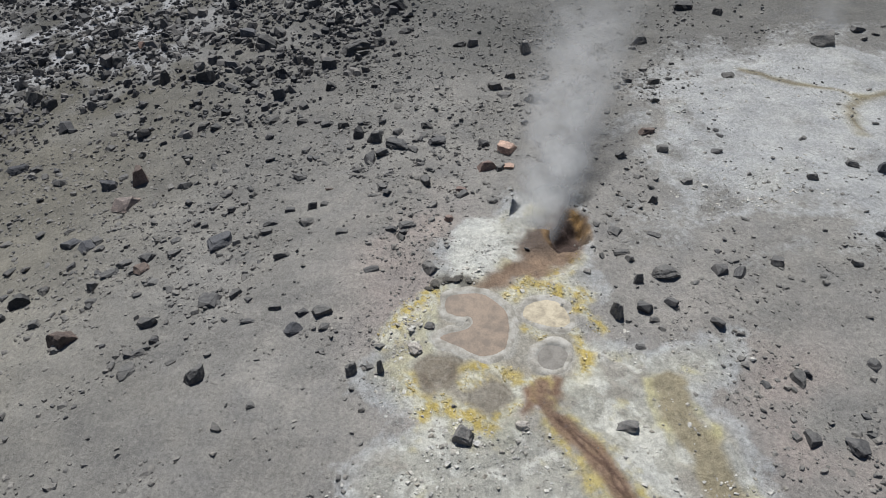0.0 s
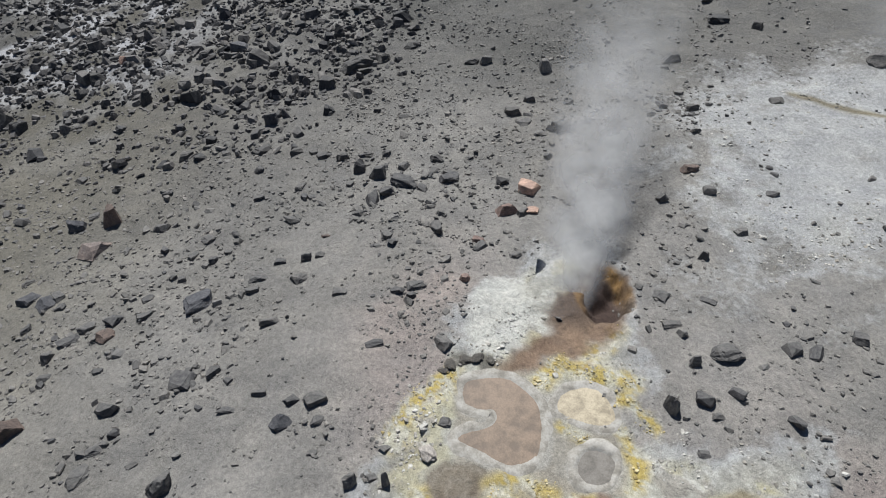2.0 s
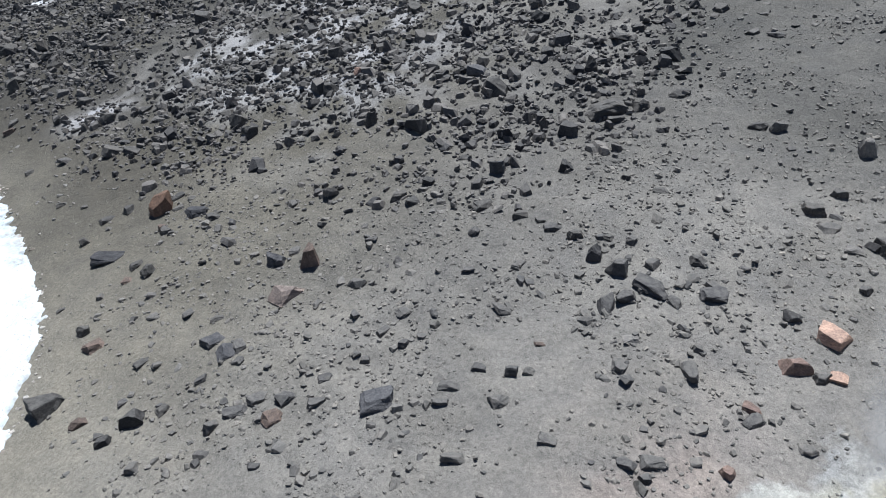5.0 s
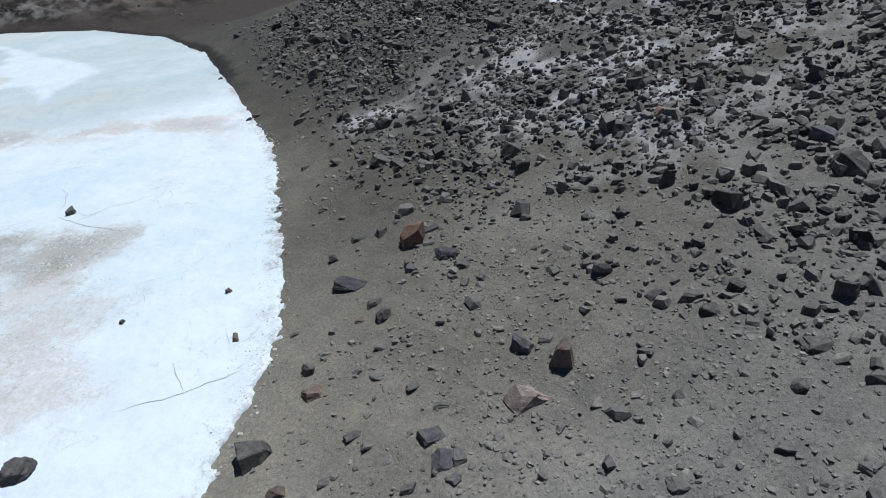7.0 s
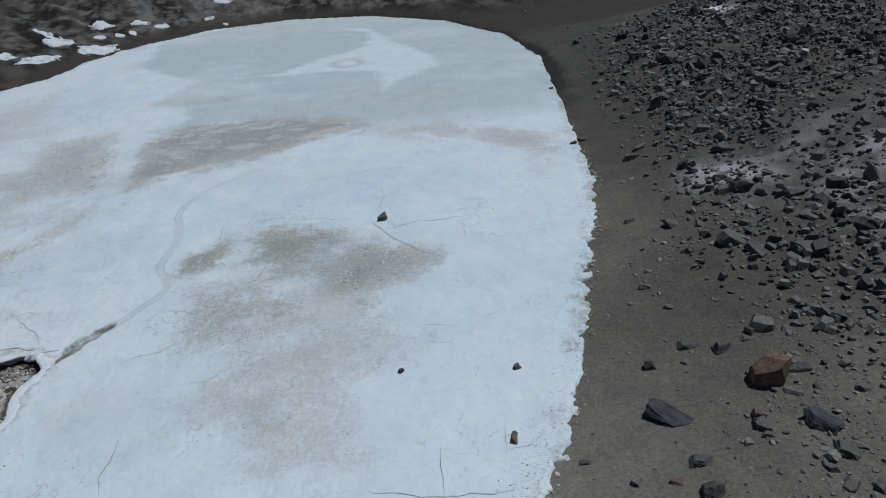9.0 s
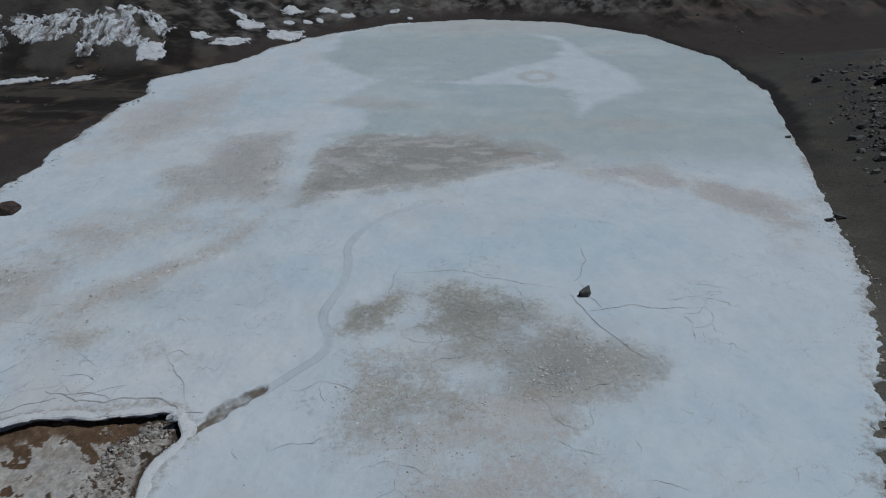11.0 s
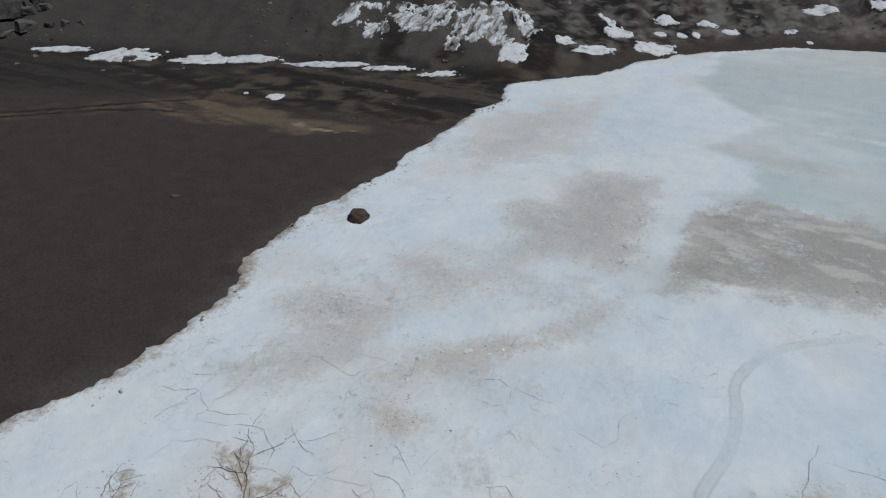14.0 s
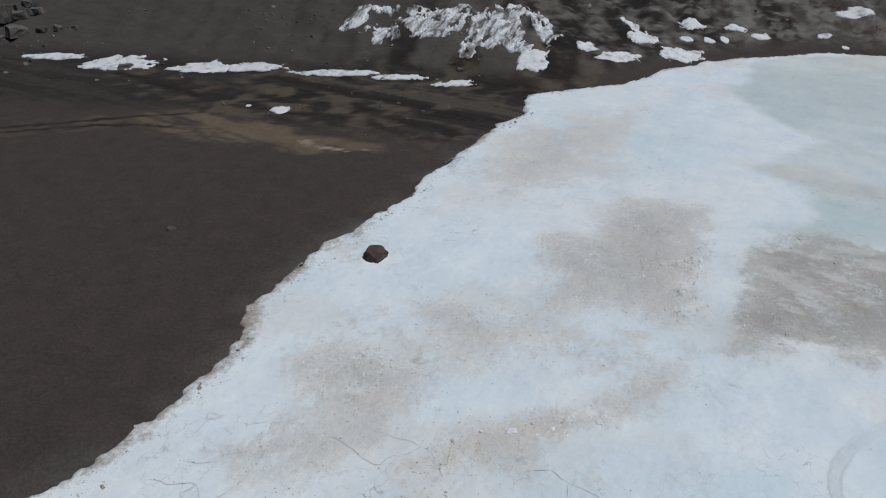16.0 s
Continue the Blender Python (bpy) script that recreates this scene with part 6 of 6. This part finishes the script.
def crack(bm, pts, width, seed, wander=0.12):
    """A narrow, wandering groove line lying on the ice."""
    rnd = random.Random(seed)
    line = []
    for (ax, ay), (bx, by) in zip(pts, pts[1:]):
        steps = max(2, int(math.hypot(bx - ax, by - ay) / 0.16))
        for k in range(steps):
            t = k / steps
            line.append((ax + (bx - ax) * t, ay + (by - ay) * t))
    line.append(pts[-1])
    line = [(x + wander * noise.noise(Vector((x * 1.7, y * 1.7, seed))) * 1.6 + rnd.uniform(-0.02, 0.02), y + wander * noise.noise(Vector((x * 1.7, y * 1.7, seed + 50))) * 1.6 + rnd.uniform(-0.02, 0.02)) for x, y in line]
    xy = np.array(line)
    z = lake_z(xy[:, 0], xy[:, 1], shore_dist(xy[:, 0], xy[:, 1]))[0] + 0.012
    last = None
    for k in range(len(line)):
        a, b = xy[max(k - 1, 0)], xy[min(k + 1, len(line) - 1)]
        d = (b - a) / (np.linalg.norm(b - a) + 1e-9)
        w = width * (0.45 + 0.55 * abs(noise.noise(Vector((k * 0.23, seed * 1.3, 0))))) * min(1, 0.3 + 3 * min(k, len(line) - 1 - k) / len(line))
        l, r = bm.verts.new((xy[k, 0] - d[1] * w, xy[k, 1] + d[0] * w, z[k])), bm.verts.new((xy[k, 0] + d[1] * w, xy[k, 1] - d[0] * w, z[k]))
        if last and z[k] > 0 and last[2] > 0:
            bm.faces.new((last[0], last[1], r, l))
        last = (l, r, z[k])


bm = bmesh.new()
for n, (pts, width) in enumerate([
    ([(4.16, 25.95), (3.1, 26.2), (1.86, 26.65), (0.3, 27.3), (-1.7, 27.1)], 0.014), ([(5.0, 26.3), (5.65, 27.9), (5.6, 28.9)], 0.022), ([(5.1, 26.3), (5.3, 25.2), (5.6, 24.65)], 0.02), ([(4.6, 25.6), (4.9, 24.2), (5.65, 22.8), (6.4, 21.7)], 0.024),
    ([(4.8, 23.8), (3.15, 22.3)], 0.016), ([(5.0, 24.3), (6.6, 24.7), (7.7, 24.5), (9.3, 24.5)], 0.016), ([(-1.9, 27.7), (-2.2, 25.8), (-2.3, 24.5)], 0.02),
    ([(-12.36, 20.55), (-11.73, 20.37), (-11.17, 20.13), (-10.32, 20.07), (-9.29, 20.24), (-8.56, 20.17), (-7.84, 19.61), (-7.13, 19.49)], 0.045), ([(-11.74, 20.4), (-10.96, 20.5), (-10.35, 20.33), (-10.19, 20.12)], 0.03),
    ([(-13.9, 18.61), (-13.49, 19.23), (-12.38, 19.6), (-11.54, 19.6), (-10.78, 19.45)], 0.02), ([(-13.87, 19.05), (-13.46, 19.49), (-12.53, 19.97), (-11.69, 20.31)], 0.02),
    ([(-9.29, 22.22), (-8.79, 21.41), (-8.14, 20.82), (-7.94, 19.95)], 0.018), ([(-9.29, 22.22), (-8.93, 22.51), (-8.58, 22.18)], 0.014), ([(-16.72, 20.87), (-15.85, 21.08), (-14.99, 20.55), (-14.8, 20.01), (-15.24, 19.87)], 0.02),
    ([(-15.33, 21.64), (-14.62, 21.13), (-13.93, 20.94)], 0.018), ([(-14.62, 21.13), (-13.92, 21.95)], 0.014), ([(4.3, 11.5), (4.0, 9.9)], 0.02), ([(-4.3, 14.5), (-4.6, 13.2), (-4.5, 12.4)], 0.025), ([(2.2, 10.6), (3.9, 9.9), (5.8, 9.6)], 0.018),
]):
    crack(bm, pts, width, n, 0.07)
# a broken net of finer cracks, many-sided cells about a metre wide
_rnd = random.Random(77)


def net_corner(i, j):
    r = random.Random(i * 131 + j * 7)
    side = 0.72
    return (-22 + side * (1.5 * i) + r.uniform(-0.28, 0.28), 11 + side * (0.866 * (2 * j + (i % 2)) + 0.0) * 0.62 + r.uniform(-0.25, 0.25))


_ends = []
for i in range(30):
    for j in range(20):
        _ends += [(net_corner(i, j), net_corner(i + 1, j)), (net_corner(i, j), net_corner(i, j + 1))]
for n, (p, q) in enumerate(_ends):
    at = np.array([(p[0] + q[0]) / 2]), np.array([(p[1] + q[1]) / 2])
    west = float(1 - step(at[0], -13, -7)[0]) * float(1 - step(at[1], 24, 26.5)[0])
    if float(fbm(at[0], at[1], 2.4, 2, 85)[0]) < 0.5 - 0.48 * west or _rnd.random() > 0.72 or sdf(*at, PIT)[0] < 0.45 or shore_dist(*at)[0] > -0.8:
        continue
    bend = ((p[0] + q[0]) / 2 + _rnd.uniform(-0.2, 0.2), (p[1] + q[1]) / 2 + _rnd.uniform(-0.2, 0.2))
    crack(bm, [p, bend, q], _rnd.uniform(0.006, 0.013), 100, 0.1)
_me = bpy.data.meshes.new("ice_cracks")
bm.to_mesh(_me)
bm.free()
_me.materials.append(CRACK)
tagged(new("ice_cracks", _me), "fine grey cracks running through the lake ice", "cracks", kind="stuff")


FLECK = mud_material("silt_fleck", (0.3, 0.27, 0.225), 0.9)


def silt_flecks():
    """Small scabs of dark silt and grit frozen onto the ice."""
    rng = np.random.default_rng(55)
    n = 330000
    x, y = rng.uniform(-24, 18, n), rng.uniform(4, 46, n)
    s_ = shore_dist(x, y)
    clump = fbm(x, y, 0.7, 4, 83, 0.65) + 0.6 * fbm(x, y, 3.0, 3, 84)
    w = np.zeros(n)
    for (poly, colour, soft, speckle), most in zip(PATCHES, (0.12, 0.25, 0.1, 0.6, 0.3, 0.3, 0.9, 0.25, 0.7, 0.7, 0.5, 0.9, 0.2, 0.1)):
        w = np.maximum(w, most * (1 - step(sdf(x, y, poly), -0.3, 0.9)))
    w = np.maximum(w, (1 - step(-s_, 0.2, 1.4)) * 0.8)
    w = np.maximum(w, 0.12 * (1 - step(x, -9, -4)) * (1 - step(y, 26, 34)))
    keep = (rng.random(n) < w * np.clip(0.15 + 1.6 * clump, 0, 1)) & (s_ < -0.15) & (sdf(x, y, PIT) > 0.4)
    x, y = x[keep], y[keep]
    m = len(x)
    z, r = lake_z(x, y, s_[keep])[0], np.minimum(0.008 + rng.exponential(0.007, m), 0.045)
    a = rng.uniform(0, 6.28, m)
    ring = np.arange(5) * 2 * math.pi / 5
    rr = r[:, None] * rng.uniform(0.5, 1.5, (m, 5))
    edge = np.stack([x[:, None] + rr * np.cos(a[:, None] + ring), y[:, None] + 0.8 * rr * np.sin(a[:, None] + ring), z[:, None] - 0.004 + 0 * rr], -1)
    top = np.stack([x, y, z + 0.008 + 0.2 * r], -1)[:, None]
    co = np.concatenate([edge, top], 1).reshape(-1, 3)
    tri = np.array([(k, (k + 1) % 5, 5) for k in range(5)])
    tagged(joined("silt_flecks", [co], [(tri[None] + 6 * np.arange(m)[:, None, None]).reshape(-1, 3)], FLECK), "small dark scabs of silt on the lake ice", "silt", kind="stuff")


silt_flecks()
SEEP = mud_material("brown_seep_mud", (0.135, 0.103, 0.075), 0.8)
bm = bmesh.new()


def seep(x, y, angle, length, width, depth, seed):
    """A branching brown seepage line on the ice."""
    rnd = random.Random(seed)
    pts, twigs = [(x, y)], []
    steps = max(2, int(length / 0.3))
    for k in range(steps):
        angle += rnd.uniform(-0.35, 0.35)
        pts.append((pts[-1][0] + 0.3 * math.cos(angle), pts[-1][1] + 0.3 * math.sin(angle)))
        if depth and rnd.random() < 0.8:
            twigs.append((*pts[-1], angle + rnd.choice((-1, 1)) * rnd.uniform(0.5, 1.1), length * rnd.uniform(0.2, 0.45), width * 0.6, depth - 1, rnd.randint(0, 9999)))
    crack(bm, pts, width, seed, 0.08)
    for t in twigs:
        seep(*t)


for x, y, a, length, seed in ((-15.95, 15.95, 130, 2.4, 1), (-16.4, 15.5, 150, 1.8, 2), (-15.3, 16.7, 115, 1.8, 3), (-14.0, 17.9, 125, 3.0, 4), (-14.4, 17.4, 110, 1.2, 5), (-17.0, 14.9, 150, 1.6, 6)):
    seep(x, y, radians(a), length, 0.03, 2, seed)
for v in [v.co.copy() for v in bm.verts][::2]:
    for _ in range(2):
        x, y, r = v.x + _rnd.gauss(0, 0.14), v.y + _rnd.gauss(0, 0.14), _rnd.uniform(0.006, 0.018)
        a = _rnd.uniform(0, 6.28)
        bm.faces.new([bm.verts.new((x + r * _rnd.uniform(0.6, 1.4) * math.cos(a + k * 1.57), y + r * _rnd.uniform(0.6, 1.4) * math.sin(a + k * 1.57), v.z + 0.004)) for k in range(4)])
_me = bpy.data.meshes.new("mud_seeps")
bm.to_mesh(_me)
bm.free()
_me.materials.append(SEEP)
tagged(new("mud_seeps", _me), "branching brown mud seeping over the white ice", "mud", kind="stuff")


def ice_block(x, y, width, depth, height, turn, tilt, seed):
    me = rock_mesh("ice_block", 700 + seed, 1.0, RIM_ICE, 2, 0.05, 0.0, 26)
    ob = tagged(new("ice_block", me), "broken slab of dirty white ice at the hollow's rim", "ice block", "broken slabs at the hollow")
    z = float(lake_z(np.array([x]), np.array([y]), shore_dist(np.array([x]), np.array([y])))[0][0])
    ob.matrix_world = pose(x, y, z, tilt, tilt * 0.4, turn) @ Matrix.Diagonal((width, depth, height, 1))


ice_block(-13.75, 17.85, 0.75, 0.4, 0.3, 55, 12, 1)
ice_block(-13.6, 18.4, 0.5, 0.32, 0.25, 40, 10, 8)
ice_block(-7.9, 19.4, 0.55, 0.3, 0.3, 40, 15, 6)
ice_block(-12.2, 26.9, 0.35, 0.25, 0.12, 40, 0, 7)
